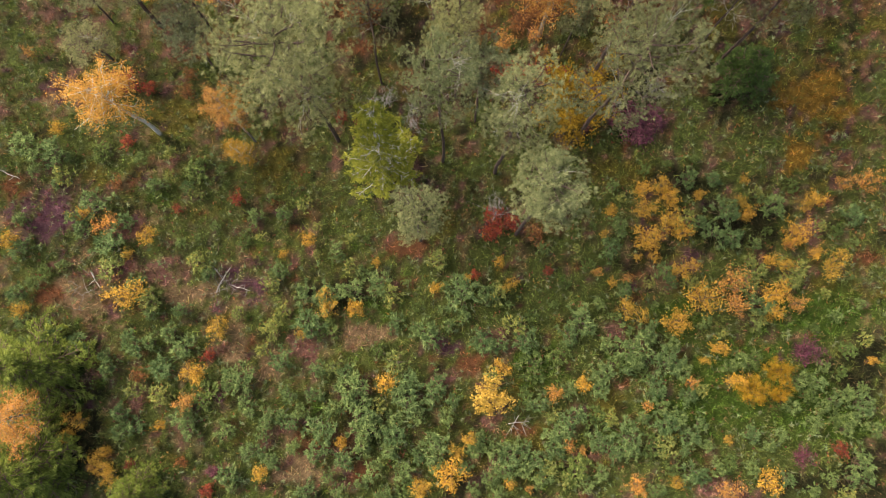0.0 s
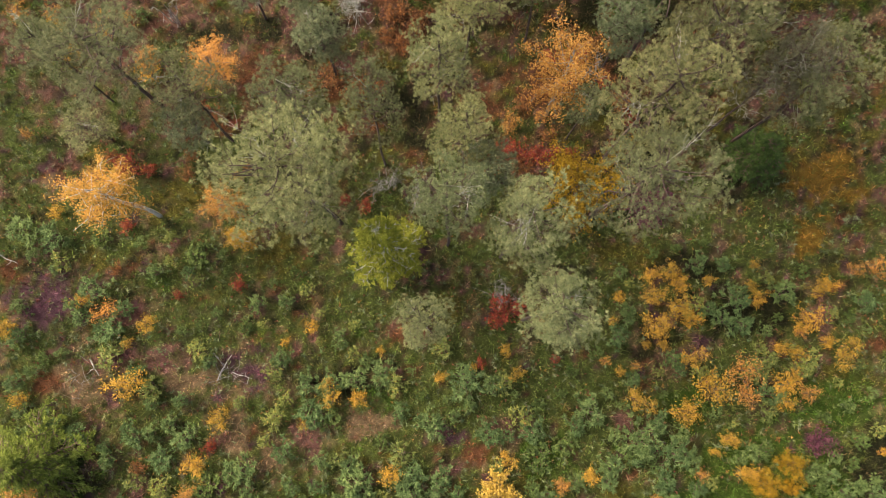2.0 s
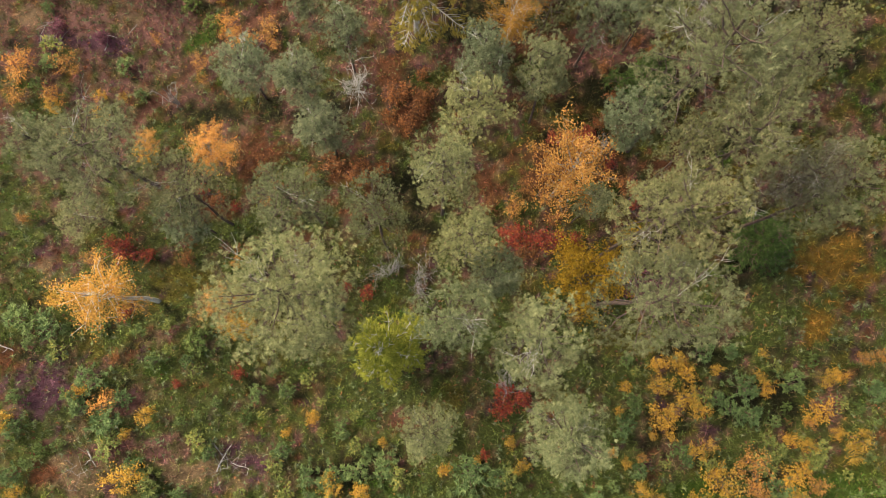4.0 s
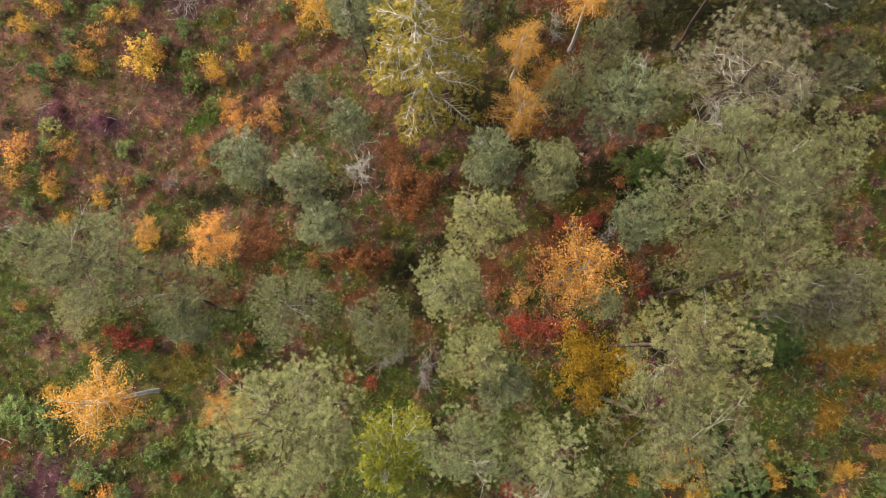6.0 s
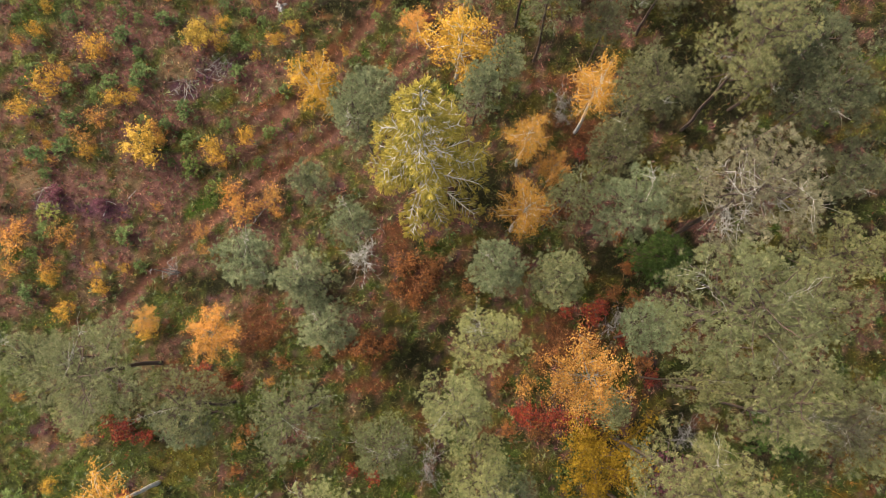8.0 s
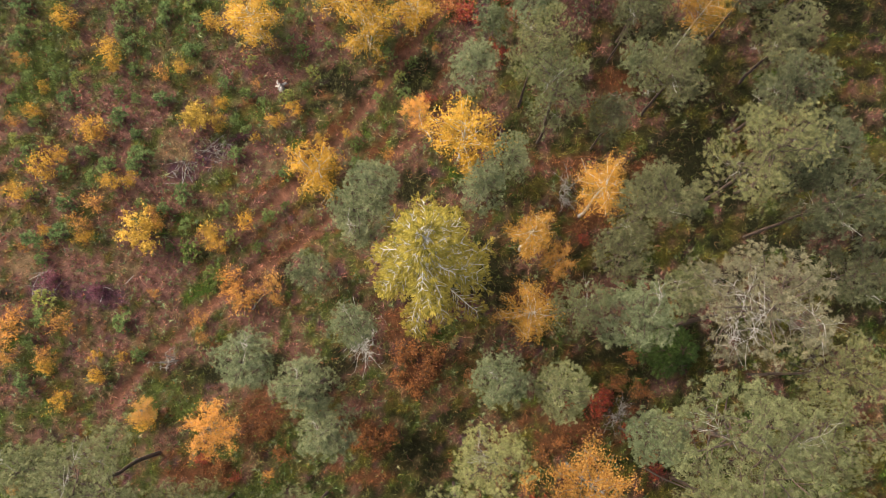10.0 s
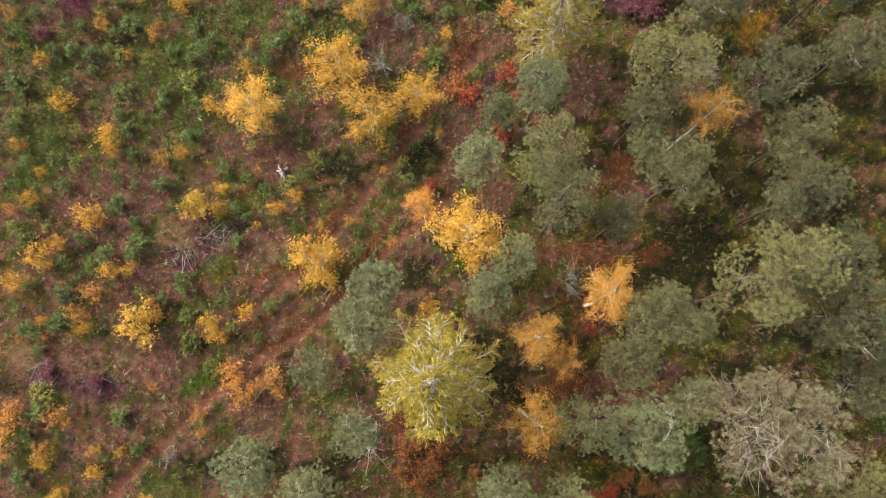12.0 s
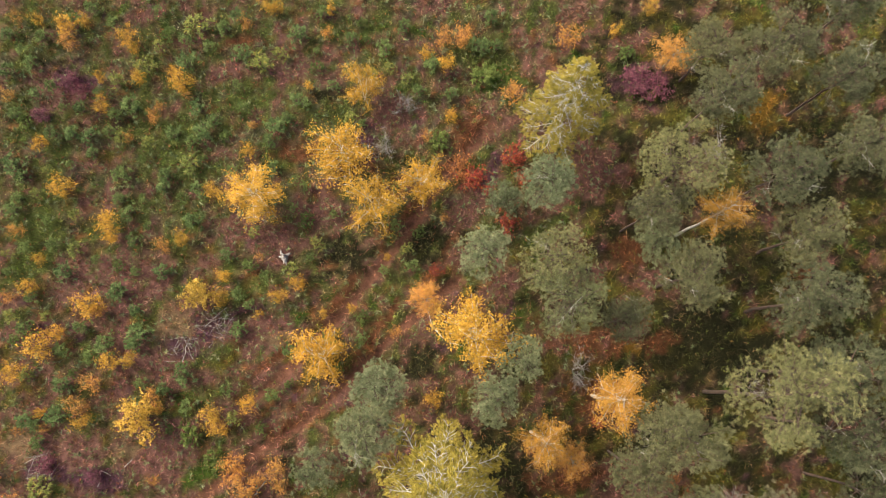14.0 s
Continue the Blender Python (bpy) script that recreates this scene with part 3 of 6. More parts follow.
patch("mustard", 13.2, 7.2, 0.92, 0.82, 0, 0.85)
patch("mustard", 14.4, 9.4, 1.23, 1.23, 0, 0.85)
patch("rust", 15.4, 3.1, 0.62, 0.51, 0, 0.85)
patch("purple", 13.1, -0.2, 0.72, 0.51, 0, 0.85)
patch("heath", 13.4, 4.2, 0.51, 0.82, 0, 0.85)
patch("straw", 8.2, 2.3, 0.51, 0.62, 0, 0.85)
patch("rust", -4.7, -3.5, 0.62, 0.41, 0, 0.85)
patch("straw", -4.7, -4.5, 0.82, 0.51, 0, 0.85)
patch("rust", -2.7, -4.4, 0.72, 0.45, 0, 0.85)
patch("olive", 3.3, -3.1, 0.62, 0.51, 0, 0.85)
patch("rust", 2.7, -2.9, 0.62, 0.41, 0, 0.85)
patch("straw", -7.4, 0.1, 0.41, 1.23, 0, 0.85)
patch("straw", -6.2, -0.9, 0.62, 0.82, 0, 0.85)
patch("dark", 14.3, -4.3, 1.85, 1.44, 0, 0.85)
patch("heath", 9.7, -5.0, 1.03, 0.41, 0, 0.85)
patch("dark", -13.1, -3.3, 0.82, 1.23, 0, 0.85)
patch("lush", 3.4, -0.7, 1.03, 0.82, 0, 0.85)
patch("green", 4.4, 1.5, 2.46, 0.62, 0, 0.85)
patch("green", 1.4, 1.3, 3.08, 0.82, 0, 0.85)
patch("olive", 14.1, 1.5, 1.44, 1.03, 0, 0.85)
patch("dark", -3.8, 1.9, 1.64, 0.62, 0, 0.85)
patch("lush", -2.3, 1.3, 0.82, 0.41, 0, 0.85)
patch("heath", -12.1, 2.7, 1.23, 0.41, 0, 0.85)
patch("straw", -8.9, 1.9, 1.23, 0.51, 0, 0.85)
patch("rust", 0.9, -0.5, 0.62, 0.41, 0, 0.85)
patch("heath", 6.2, 0.5, 0.51, 0.41, 0, 0.85)
patch("olive", 6.0, -2.1, 0.62, 0.62, 0, 0.85)
patch("green", 13.3, -3.3, 1.23, 1.03, 0, 0.85)
patch("rust", -14.5, 1.9, 0.82, 0.41, 0, 0.85)
patch("dark", 8.3, 6.1, 2.05, 0.41, 0, 0.85)
patch("olive", 6.4, 6.5, 1.23, 0.62, 0, 0.85)
patch("lush", 9.4, -2.3, 2.67, 1.23, 0, 0.85)
patch("dark", 14.1, -1.7, 1.23, 1.23, 0, 0.85)
patch("green", 11.3, -3.7, 1.23, 1.03, 0, 0.85)
patch("lush", 13.6, 1.1, 2.26, 1.03, 0, 0.85)
patch("lush", 10.5, -0.5, 2.46, 0.92, 0, 0.85)
patch("lush", 13.4, -2.1, 2.46, 1.23, 0, 0.85)
patch("dark", 15.1, -0.7, 1.03, 1.23, 0, 0.85)
patch("lush", 8.5, 1.1, 1.23, 0.82, 0, 0.85)
patch("mustard", 8.0, 13.0, 0.72, 0.51, 0, 0.85)
patch("mustard", -3.7, 12.3, 0.92, 0.31, 0, 0.85)
patch("olive", -9.7, 8.7, 1.44, 0.72, 0, 0.85)
patch("rust", -3.5, 12.7, 1.23, 0.62, 0, 0.85)
patch("rust", -1.5, 14.8, 1.23, 1.23, 0, 0.85)
patch("heath", 3.0, 10.1, 1.23, 0.82, 0, 0.85)
patch("rust", 3.8, 12.9, 1.64, 1.23, 0, 0.85)
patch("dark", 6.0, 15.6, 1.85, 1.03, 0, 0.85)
patch("heath", -12.2, 14.0, 0.41, 1.23, -35, 0.85)
patch("purple", -14.7, 17.9, 1.03, 0.51, 0, 0.85)
patch("purple", -12.8, 17.7, 1.03, 0.51, 0, 0.85)
patch("heath", -10.8, 18.2, 1.03, 1.03, 0, 0.85)
patch("straw", -12.3, 18.6, 0.82, 0.41, 0, 0.85)
patch("heath", -15.2, 18.8, 1.23, 0.62, 0, 0.85)
patch("dark", -5.2, 14.8, 1.23, 1.03, 0, 0.85)
patch("rust", -7.2, 13.3, 1.23, 1.03, 0, 0.85)
patch("rust", -2.3, 16.7, 0.82, 0.62, 0, 0.85)
patch("dark", 0.8, 18.4, 1.64, 1.03, 0, 0.85)
patch("rust", 7.9, 12.9, 0.82, 0.62, 0, 0.85)
patch("heath", 5.6, 17.5, 1.23, 0.82, 0, 0.85)
patch("dark", -6.9, 15.2, 0.62, 0.62, 0, 0.85)
patch("dark", -8.9, 15.0, 1.23, 0.62, 0, 0.85)
patch("rust", -9.4, 11.3, 1.64, 0.62, 0, 0.85)
patch("olive", -5.4, 22.1, 1.23, 1.23, 0, 0.85)
patch("rust", -3.3, 11.3, 1.23, 0.41, 0, 0.85)
patch("dark", -1.5, 12.1, 1.03, 0.82, 0, 0.85)
patch("rust", 1.4, 12.1, 0.62, 0.82, 0, 0.85)
patch("mustard", 13.0, 9.3, 1.03, 0.82, 0, 0.85)
patch("dark", 10.8, 9.3, 0.82, 0.82, 0, 0.85)
patch("dark", 7.8, 9.7, 0.62, 1.03, 0, 0.85)
patch("purple", -15.1, 32.3, 1.23, 0.62, 0, 0.85)
patch("heath", -15.1, 31.7, 1.23, 0.41, 0, 0.85)
patch("heath", -9.5, 32.6, 1.03, 0.37, 35, 0.85)
patch("heath", -6.8, 32.7, 0.92, 0.45, 10, 0.85)
patch("heath", -9.6, 29.5, 0.58, 0.37, 0, 0.85)
patch("rust", -8.7, 33.8, 0.82, 0.41, 0, 0.85)
patch("olive", -13.6, 29.3, 0.51, 0.41, 0, 0.85)
patch("straw", -10.5, 23.0, 1.03, 0.66, 0, 0.85)
patch("heath", -11.4, 24.6, 0.51, 0.92, 0, 0.85)
patch("purple", -9.5, 23.0, 0.72, 0.62, 0, 0.85)
patch("purple", -10.3, 22.2, 0.82, 0.51, 0, 0.85)
patch("heath", -11.7, 21.8, 1.03, 0.51, 0, 0.85)
patch("purple", -15.0, 18.1, 0.86, 0.58, 0, 0.85)
patch("purple", -13.4, 17.6, 0.92, 0.51, 0, 0.85)
patch("heath", -10.7, 18.6, 1.23, 1.03, 0, 0.85)
patch("heath", -8.0, 17.6, 1.23, 0.72, 0, 0.85)
patch("lush", -9.5, 18.0, 1.03, 0.51, 30, 0.85)
patch("heath", -7.2, 26.3, 1.44, 0.51, 0, 0.85)
patch("heath", -5.7, 27.2, 1.03, 0.51, 0, 0.85)
patch("lush", -5.0, 24.0, 0.45, 0.62, 40, 0.85)
patch("lush", -6.3, 23.2, 0.45, 0.45, 0, 0.85)
patch("heath", -7.2, 22.8, 1.23, 0.62, 0, 0.85)
patch("straw", -6.8, 22.6, 1.03, 0.29, 0, 0.85)
patch("rust", -6.6, 29.5, 0.92, 0.62, 0, 0.85)
patch("rust", -0.1, 30.4, 0.72, 1.44, -40, 0.85)
patch("rust", -2.4, 27.2, 0.23, 2.05, -38, 0.85)
patch("rust", -4.4, 24.6, 0.23, 2.26, -40, 0.85)
patch("rust", -7.2, 21.8, 0.18, 1.85, -50, 0.85)
patch("rust", -5.9, 19.8, 0.29, 1.44, -50, 0.85)
patch("rust", -7.3, 18.8, 0.23, 1.23, -50, 0.85)
patch("rust", -3.2, 23.2, 0.23, 1.85, -38, 0.85)
patch("rust", -0.9, 25.9, 0.21, 2.05, -30, 0.85)
patch("heath", 0.4, 28.2, 0.51, 1.44, -30, 0.85)
patch("purple", 0.8, 28.9, 0.29, 1.23, -25, 0.85)
patch("heath", -3.0, 31.3, 0.82, 0.62, 0, 0.85)
patch("heath", -3.0, 30.5, 0.82, 0.41, 0, 0.85)
patch("lush", 1.0, 32.6, 1.23, 0.62, 0, 0.85)
patch("purple", -3.9, 30.0, 0.51, 0.51, 0, 0.85)
patch("heath", -13.1, 25.2, 1.23, 0.82, 0, 0.85)
patch("straw", -15.9, 18.8, 0.82, 0.62, 0, 0.85)
patch("heath", -13.9, 18.6, 1.23, 0.62, 0, 0.85)
patch("dark", -1.7, 26.1, 1.03, 1.03, 0, 0.85)
patch("dark", -4.4, 25.7, 1.23, 0.82, 0, 0.85)
patch("green", -11.3, 30.0, 2.05, 1.23, 0, 0.85)
patch("green", -8.2, 31.5, 1.23, 0.62, 0, 0.85)
patch("green", -16.1, 26.7, 1.03, 1.85, 0, 0.85)
patch("dark", 8.5, 22.6, 2.05, 1.23, 0, 0.85)
patch("mustard", 5.8, 22.3, 0.72, 0.41, 0, 0.85)
patch("rust", 5.9, 25.7, 1.03, 0.82, 0, 0.85)
patch("heath", 6.5, 24.7, 0.82, 0.62, 0, 0.85)
patch("mustard", 10.9, 30.9, 0.92, 0.82, 0, 0.85)
patch("mustard", 11.5, 31.5, 0.62, 0.41, 0, 0.85)
patch("dark", 13.0, 28.3, 1.23, 1.03, 0, 0.85)
patch("dark", 9.5, 21.8, 1.23, 0.82, 0, 0.85)
patch("rust", 4.2, 22.4, 1.23, 0.62, 0, 0.85)
patch("dark", 13.2, 22.2, 1.23, 0.82, 0, 0.85)
patch("rust", 4.6, 20.6, 1.23, 1.03, 0, 0.85)
patch("rust", 6.7, 22.6, 0.82, 0.62, 0, 0.85)
patch("purple", 6.4, 32.2, 0.92, 0.72, 0, 0.85)
patch("heath", 4.6, 28.5, 0.82, 1.23, 0, 0.85)
patch("rust", 12.3, 24.7, 0.82, 0.62, 0, 0.85)
patch("rust", 3.3, 17.7, 1.23, 0.62, 0, 0.85)
patch("dark", -1.9, 21.8, 1.03, 0.82, 0, 0.85)



def build_ground():
    """The heath: fine where the walk passes over it, coarse to the horizon."""
    axis_x = np.r_[-1500, -500, -150, -60, np.arange(-20, 20.01, 0.19), 60, 150, 500, 1500]
    axis_y = np.r_[-1500, -500, -150, -50, np.arange(-9, 40.01, 0.19), 80, 150, 500, 1500]
    gx, gy = np.meshgrid(axis_x, axis_y, indexing="ij")
    x, y = gx.ravel(), gy.ravel()
    z = 0.10 * np.sin(0.42 * x + 0.8) * np.sin(0.37 * y) + 0.04 * np.sin(1.3 * x + 0.7 * y) + 0.03 * np.sin(1.9 * y - 0.8 * x)
    z += 0.03 * wave(x, y, 0.7, 11) - 0.02 - 0.15 * rut(x, y)
    nx, ny = len(axis_x), len(axis_y)
    i, j = np.meshgrid(np.arange(nx - 1), np.arange(ny - 1), indexing="ij")
    a = (i * ny + j).ravel()
    soup = Soup()
    soup.add(np.stack([x, y, z], 1), np.stack([a, a + ny, a + ny + 1, a + 1], 1))
    # cover colour halved: the shade in gaps between plants is put into the soil
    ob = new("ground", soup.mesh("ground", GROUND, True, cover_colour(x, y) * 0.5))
    tagged(ob, "mossy autumn heath ground with mixed green and rusty cover", "ground", kind="structure")


def land(x, y):
    return 0.10 * np.sin(0.42 * x + 0.8) * np.sin(0.37 * y) + 0.04 * np.sin(1.3 * x + 0.7 * y) + 0.03 * np.sin(1.9 * y - 0.8 * x)


def low_growth(name, label, category, wanted, density, blades, length, width, spread, upright, seed, flat=False, lively=False, tone=None):
    """Countless small plants of one kind, thick where the cover suits them."""
    rng = np.random.default_rng(seed)
    n = int(36 * 45 * density)
    x, y = rng.uniform(-18, 18, n), rng.uniform(-7.5, 37.5, n)
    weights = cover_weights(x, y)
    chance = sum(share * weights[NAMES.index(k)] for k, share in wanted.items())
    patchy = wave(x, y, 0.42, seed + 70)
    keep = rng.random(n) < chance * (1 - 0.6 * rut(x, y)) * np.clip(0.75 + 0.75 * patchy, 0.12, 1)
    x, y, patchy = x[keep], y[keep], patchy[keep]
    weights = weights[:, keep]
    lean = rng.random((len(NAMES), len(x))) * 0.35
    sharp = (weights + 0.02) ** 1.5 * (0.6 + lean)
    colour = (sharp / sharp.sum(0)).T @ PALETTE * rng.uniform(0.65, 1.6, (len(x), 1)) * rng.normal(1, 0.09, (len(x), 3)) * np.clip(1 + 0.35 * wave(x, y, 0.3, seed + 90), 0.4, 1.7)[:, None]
    open_heath = (y > 14) & (x < 3)
    stray = rng.random(len(x)) < np.where(open_heath, 0.34, 0.16)
    colour[stray] = STRAY[np.where((y[stray] < 8) | (x[stray] > 3.5), rng.integers(0, 3, stray.sum()), np.array([0, 1, 6, 7, 7, 2, 4, 5])[rng.integers(0, 8, stray.sum())])] * rng.uniform(0.7, 1.3, (stray.sum(), 1))
    places = np.stack([x, y, land(x, y)], 1)
    if lively:
        tones = np.array([(0.27, 0.11, 0.05), (0.20, 0.075, 0.055), (0.15, 0.135, 0.05), (0.085, 0.12, 0.045), (0.12, 0.155, 0.068), (0.14, 0.165, 0.075), (0.32, 0.19, 0.06)])
        drift = 3.1 + 1.7 * wave(x, y, 1.1, seed + 30) + 1.3 * wave(x, y, 0.45, seed + 31) + rng.normal(0, 0.5, len(x))
        colour = tones[np.clip(drift, 0, 6).astype(int)] * rng.uniform(0.75, 1.25, (len(x), 1))
        places[:, 2] += 0.06
    if tone:
        colour = np.array(tone) * rng.uniform(0.7, 1.35, (len(x), 1)) * rng.normal(1, 0.06, (len(x), 3))
        places[:, 2] += 0.14
    soup = Soup()
    if flat:
        spots = np.repeat(places, blades, 0) + rng.normal(0, 1, (len(x) * blades, 3)) * (spread, spread, 0.05) + (0, 0, 0.08)
        soup.leaves(spots, np.tile((0, 0, 1.0), (len(spots), 1)), length, width, rng)
        cover = np.repeat(colour, blades * 3, 0)
    else:
        soup.tufts(places, np.tile((0, 0, upright), (len(x), 1)) + rng.normal(0, 0.25, (len(x), 3)) * (1, 1, 0), blades, length, width, spread, rng)
        cover = np.repeat(colour, blades * 3, 0)
    ob = new(name, soup.mesh(name, GROWTH, False, np.clip(cover, 0.005, 1)))
    tagged(ob, label, category, kind="stuff")


build_ground()
low_growth("grass", "short green and straw-coloured autumn grass on the heath", "grass",
           {"green": 0.9, "straw": 1.0, "olive": 0.9, "dark": 0.6, "lush": 0.9, "heath": 0.75, "rust": 0.6, "purple": 0.4, "track": 0.4, "mustard": 1.0, "pale": 0.9, "amber": 1.0}, 100, 6, 0.26, 0.0135, 0.55, 0.8, 21)
low_growth("heather", "low reddish-brown heather and bilberry cushions", "heather",
           {"heath": 0.9, "purple": 1.0, "rust": 0.9, "dark": 0.5, "olive": 0.4, "green": 0.2, "lush": 0.2, "straw": 0.2, "track": 0.7, "pale": 0.4, "amber": 0.5}, 48, 8, 0.14, 0.018, 0.7, 0.6, 22)
low_growth("herbs", "small broad-leaved herbs and bilberry sprigs among the grass", "herbs",
           {"lush": 1.0, "green": 0.7, "dark": 0.5, "olive": 0.4, "heath": 0.06, "rust": 0.1, "purple": 0.1, "straw": 0.05}, 30, 6, 0.027, 0.6, 0.07, 0.6, 23, True)

low_growth("sprigs", "countless small willow, birch and bilberry sprigs in green, yellow and rust", "sprigs",
           {"green": 1.0, "lush": 1.0, "dark": 0.03, "olive": 0.2, "heath": 0.7, "rust": 0.08, "purple": 0.5, "straw": 0.3, "pale": 0.7}, 17, 11, 0.10, 0.019, 0.75, 0.7, 24, lively=True)

low_growth("willow_sprigs", "countless small grey-green willow sprigs scattered over the open heath", "sprigs",
           {"green": 0.5, "lush": 0.2, "heath": 0.45, "straw": 0.25, "purple": 0.35, "olive": 0.06, "pale": 1.0, "amber": 0.3}, 20, 12, 0.15, 0.026, 0.8, 0.55, 25, tone=(0.142, 0.172, 0.09))

# ---- plants ----
kind_of("pine", "pine_tree", "tree", "tall Scots pine with a loose grey-green needle crown", (10, 1.6),
        [pine_shapes(100 + n, 10, 1.6, PINE, PINE_BARK, 2, 0.56) for n in range(5)], "trunk", "crown", "pines of the wood", "reddish brown trunk and limbs", "grey-green needles")
kind_of("pine_pale", "pine_tree", "tree", "tall Scots pine with a soft pale grey-green crown", (10, 1.4),
        [pine_shapes(110 + n, 10, 1.4, PINE_PALE, PINE_BARK, 4, 0.56, 1.1) for n in range(3)], "trunk", "crown", "pines of the wood", "reddish brown trunk and limbs", "pale grey-green needles")
kind_of("pine_broad", "pine_tree", "tree", "tall broad Scots pine with a soft pale olive crown", (10.5, 1.95),
        [pine_shapes(115, 10.5, 1.95, PINE_PALE, PINE_BARK, 6, 0.55, 1.5)], "trunk", "crown", "pines of the wood", "reddish brown trunk and limbs", "pale olive needles")
kind_of("pine_round", "pine_tree", "tree", "Scots pine with a dense round pale green crown", (9.4, 1.2),
        [pine_shapes(117, 9.4, 1.2, PINE_PALE, PINE_BARK, 6, 0.68, 1.2)], "trunk", "crown", "pines of the wood", "reddish brown trunk and limbs", "pale grey-green needles")
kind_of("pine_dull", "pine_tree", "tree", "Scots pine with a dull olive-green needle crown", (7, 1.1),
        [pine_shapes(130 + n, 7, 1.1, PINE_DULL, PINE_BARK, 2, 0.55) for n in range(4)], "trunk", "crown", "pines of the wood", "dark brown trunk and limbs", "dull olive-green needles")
kind_of("pine_blue", "pine_tree", "tree", "young Scots pine with a bluish green needle crown", (6, 1.0),
        [pine_shapes(120 + n, 6, 1.0, PINE_BLUE, PINE_BARK, 2, 0.48) for n in range(5)], "trunk", "crown", "pines of the wood", "brown trunk and limbs", "bluish green needles")
kind_of("pine_grey", "pine_tree", "tree", "ailing Scots pine, greyish crown full of bare pale twigs", (9.5, 1.6),
        [pine_shapes(140 + n, 9.5, 1.6, PINE_GREY, PINE_BARK, 22, 0.55, 0.95) for n in range(3)], "trunk", "crown", "pines of the wood", "brown trunk and limbs", "thin greyish needles")
kind_of("pine_small", "pine_tree", "tree", "small bushy Scots pine, bluish green, on the heath", (2.2, 0.75),
        [pine_shapes(160 + n, 2.2, 0.75, PINE_BLUE, PINE_BARK, 0, 0.12, 0.7) for n in range(3)], "trunk", "crown", "", "brown trunk", "bluish green needles")
kind_of("spruce", "spruce_tree", "tree", "yellowing spruce with pale lichen-covered bare inner branches", (9, 1.7),
        [spruce_shapes(201, 9, 1.7, YELLOW_SPRUCE, LICHEN, 0.42, 0.3, 10, 8, 0.0105, 0.16)], "trunk", "crown", "", "pale grey trunk and branches", "yellow-green needles")
kind_of("spruce_slim", "spruce_tree", "tree", "slim yellow-green spruce with pale bare inner branches", (7.5, 1.1),
        [spruce_shapes(205, 7.5, 1.1, LIME_SPRUCE, LICHEN, 0.25, 0.12, 11, 7, 0.009, 0.1)], "trunk", "crown", "", "pale grey trunk and branches", "yellow-green needles")
kind_of("spruce_green", "spruce_tree", "tree", "small dense fresh green spruce beside the heath", (3.2, 1.4),
        [spruce_shapes(220 + n, 3.2, 1.4, GREEN_SPRUCE, BROWN_TWIG, 0.05, 0.08, 8, 9) for n in range(3)], "trunk", "crown")
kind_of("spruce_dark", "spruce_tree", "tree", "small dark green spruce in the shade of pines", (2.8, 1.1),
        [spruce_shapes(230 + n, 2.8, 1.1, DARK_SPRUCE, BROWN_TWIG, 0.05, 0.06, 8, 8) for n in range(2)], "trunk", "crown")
kind_of("birch", "birch_tree", "tree", "young birch with bright yellow autumn leaves", (4.5, 1.0),
        [birch_shapes(300 + n, 4.5, 1.0, BIRCH_YELLOW, BIRCH_BARK, 0.025, 6800) for n in range(4)], "trunk", "crown", "yellow birches", "white birch trunk and limbs", "yellow leaves")
kind_of("birch_tall", "birch_tree", "tree", "tall slim birch, golden crown high on a pale bare trunk", (6.0, 0.9),
        [birch_shapes(330 + n, 6.0, 0.9, BIRCH_GOLD, BIRCH_BARK, 0.0185, 7800, 0.64) for n in range(3)], "trunk", "crown", "yellow birches", "white birch trunk and limbs", "golden leaves")
kind_of("birch_low", "birch_tree", "tree", "low bushy birch with dense golden yellow leaves", (2.3, 1.0),
        [birch_shapes(310 + n, 2.3, 1.0, BIRCH_YELLOW, BIRCH_BARK, 0.025, 6600, 0.1, 0.5, 2) for n in range(4)], "trunk", "crown", "yellow birches", "pale slim stems", "yellow leaves")
kind_of("birch_orange", "birch_tree", "tree", "slender birch with thinning orange autumn leaves", (5.5, 1.1),
        [birch_shapes(320 + n, 5.5, 1.1, BIRCH_ORANGE, GREY_BARK, 0.021, 8600, 0.48, 0.6, 1, 0.0) for n in range(3)], "trunk", "crown", "orange birches", "grey birch trunk and limbs", "orange leaves")
kind_of("mustard", "mustard_bush", "bush", "round mustard-coloured deciduous bush", (1.9, 1.1),
        [birch_shapes(340 + n, 1.9, 1.1, MUSTARD, BROWN_TWIG, 0.026, 10000, 0.05, 0.5, 4) for n in range(2)], "stem", "foliage")
kind_of("willow", "willow_shrub", "shrub", "low willow shrub with rosettes of bluish green leaves", (0.95, 0.5),
        [shrub_shapes(400 + n, 0.95, 0.5, WILLOW, BROWN_TWIG) for n in range(9)], "stem", "foliage", "willow shrubs of the heath")
kind_of("willow_light", "willow_shrub", "shrub", "low willow shrub with pale yellowish green leaves", (0.95, 0.45),
        [shrub_shapes(420 + n, 0.95, 0.45, WILLOW_LIGHT, BROWN_TWIG, 22, 11) for n in range(5)], "stem", "foliage", "willow shrubs of the heath")
kind_of("lush_bush", "green_shrub", "shrub", "low dense fresh green leafy shrub", (0.6, 0.45),
        [shrub_shapes(430 + n, 0.6, 0.45, LUSH, BROWN_TWIG, 26, 14, 0.10, 0.022) for n in range(3)], "stem", "foliage")
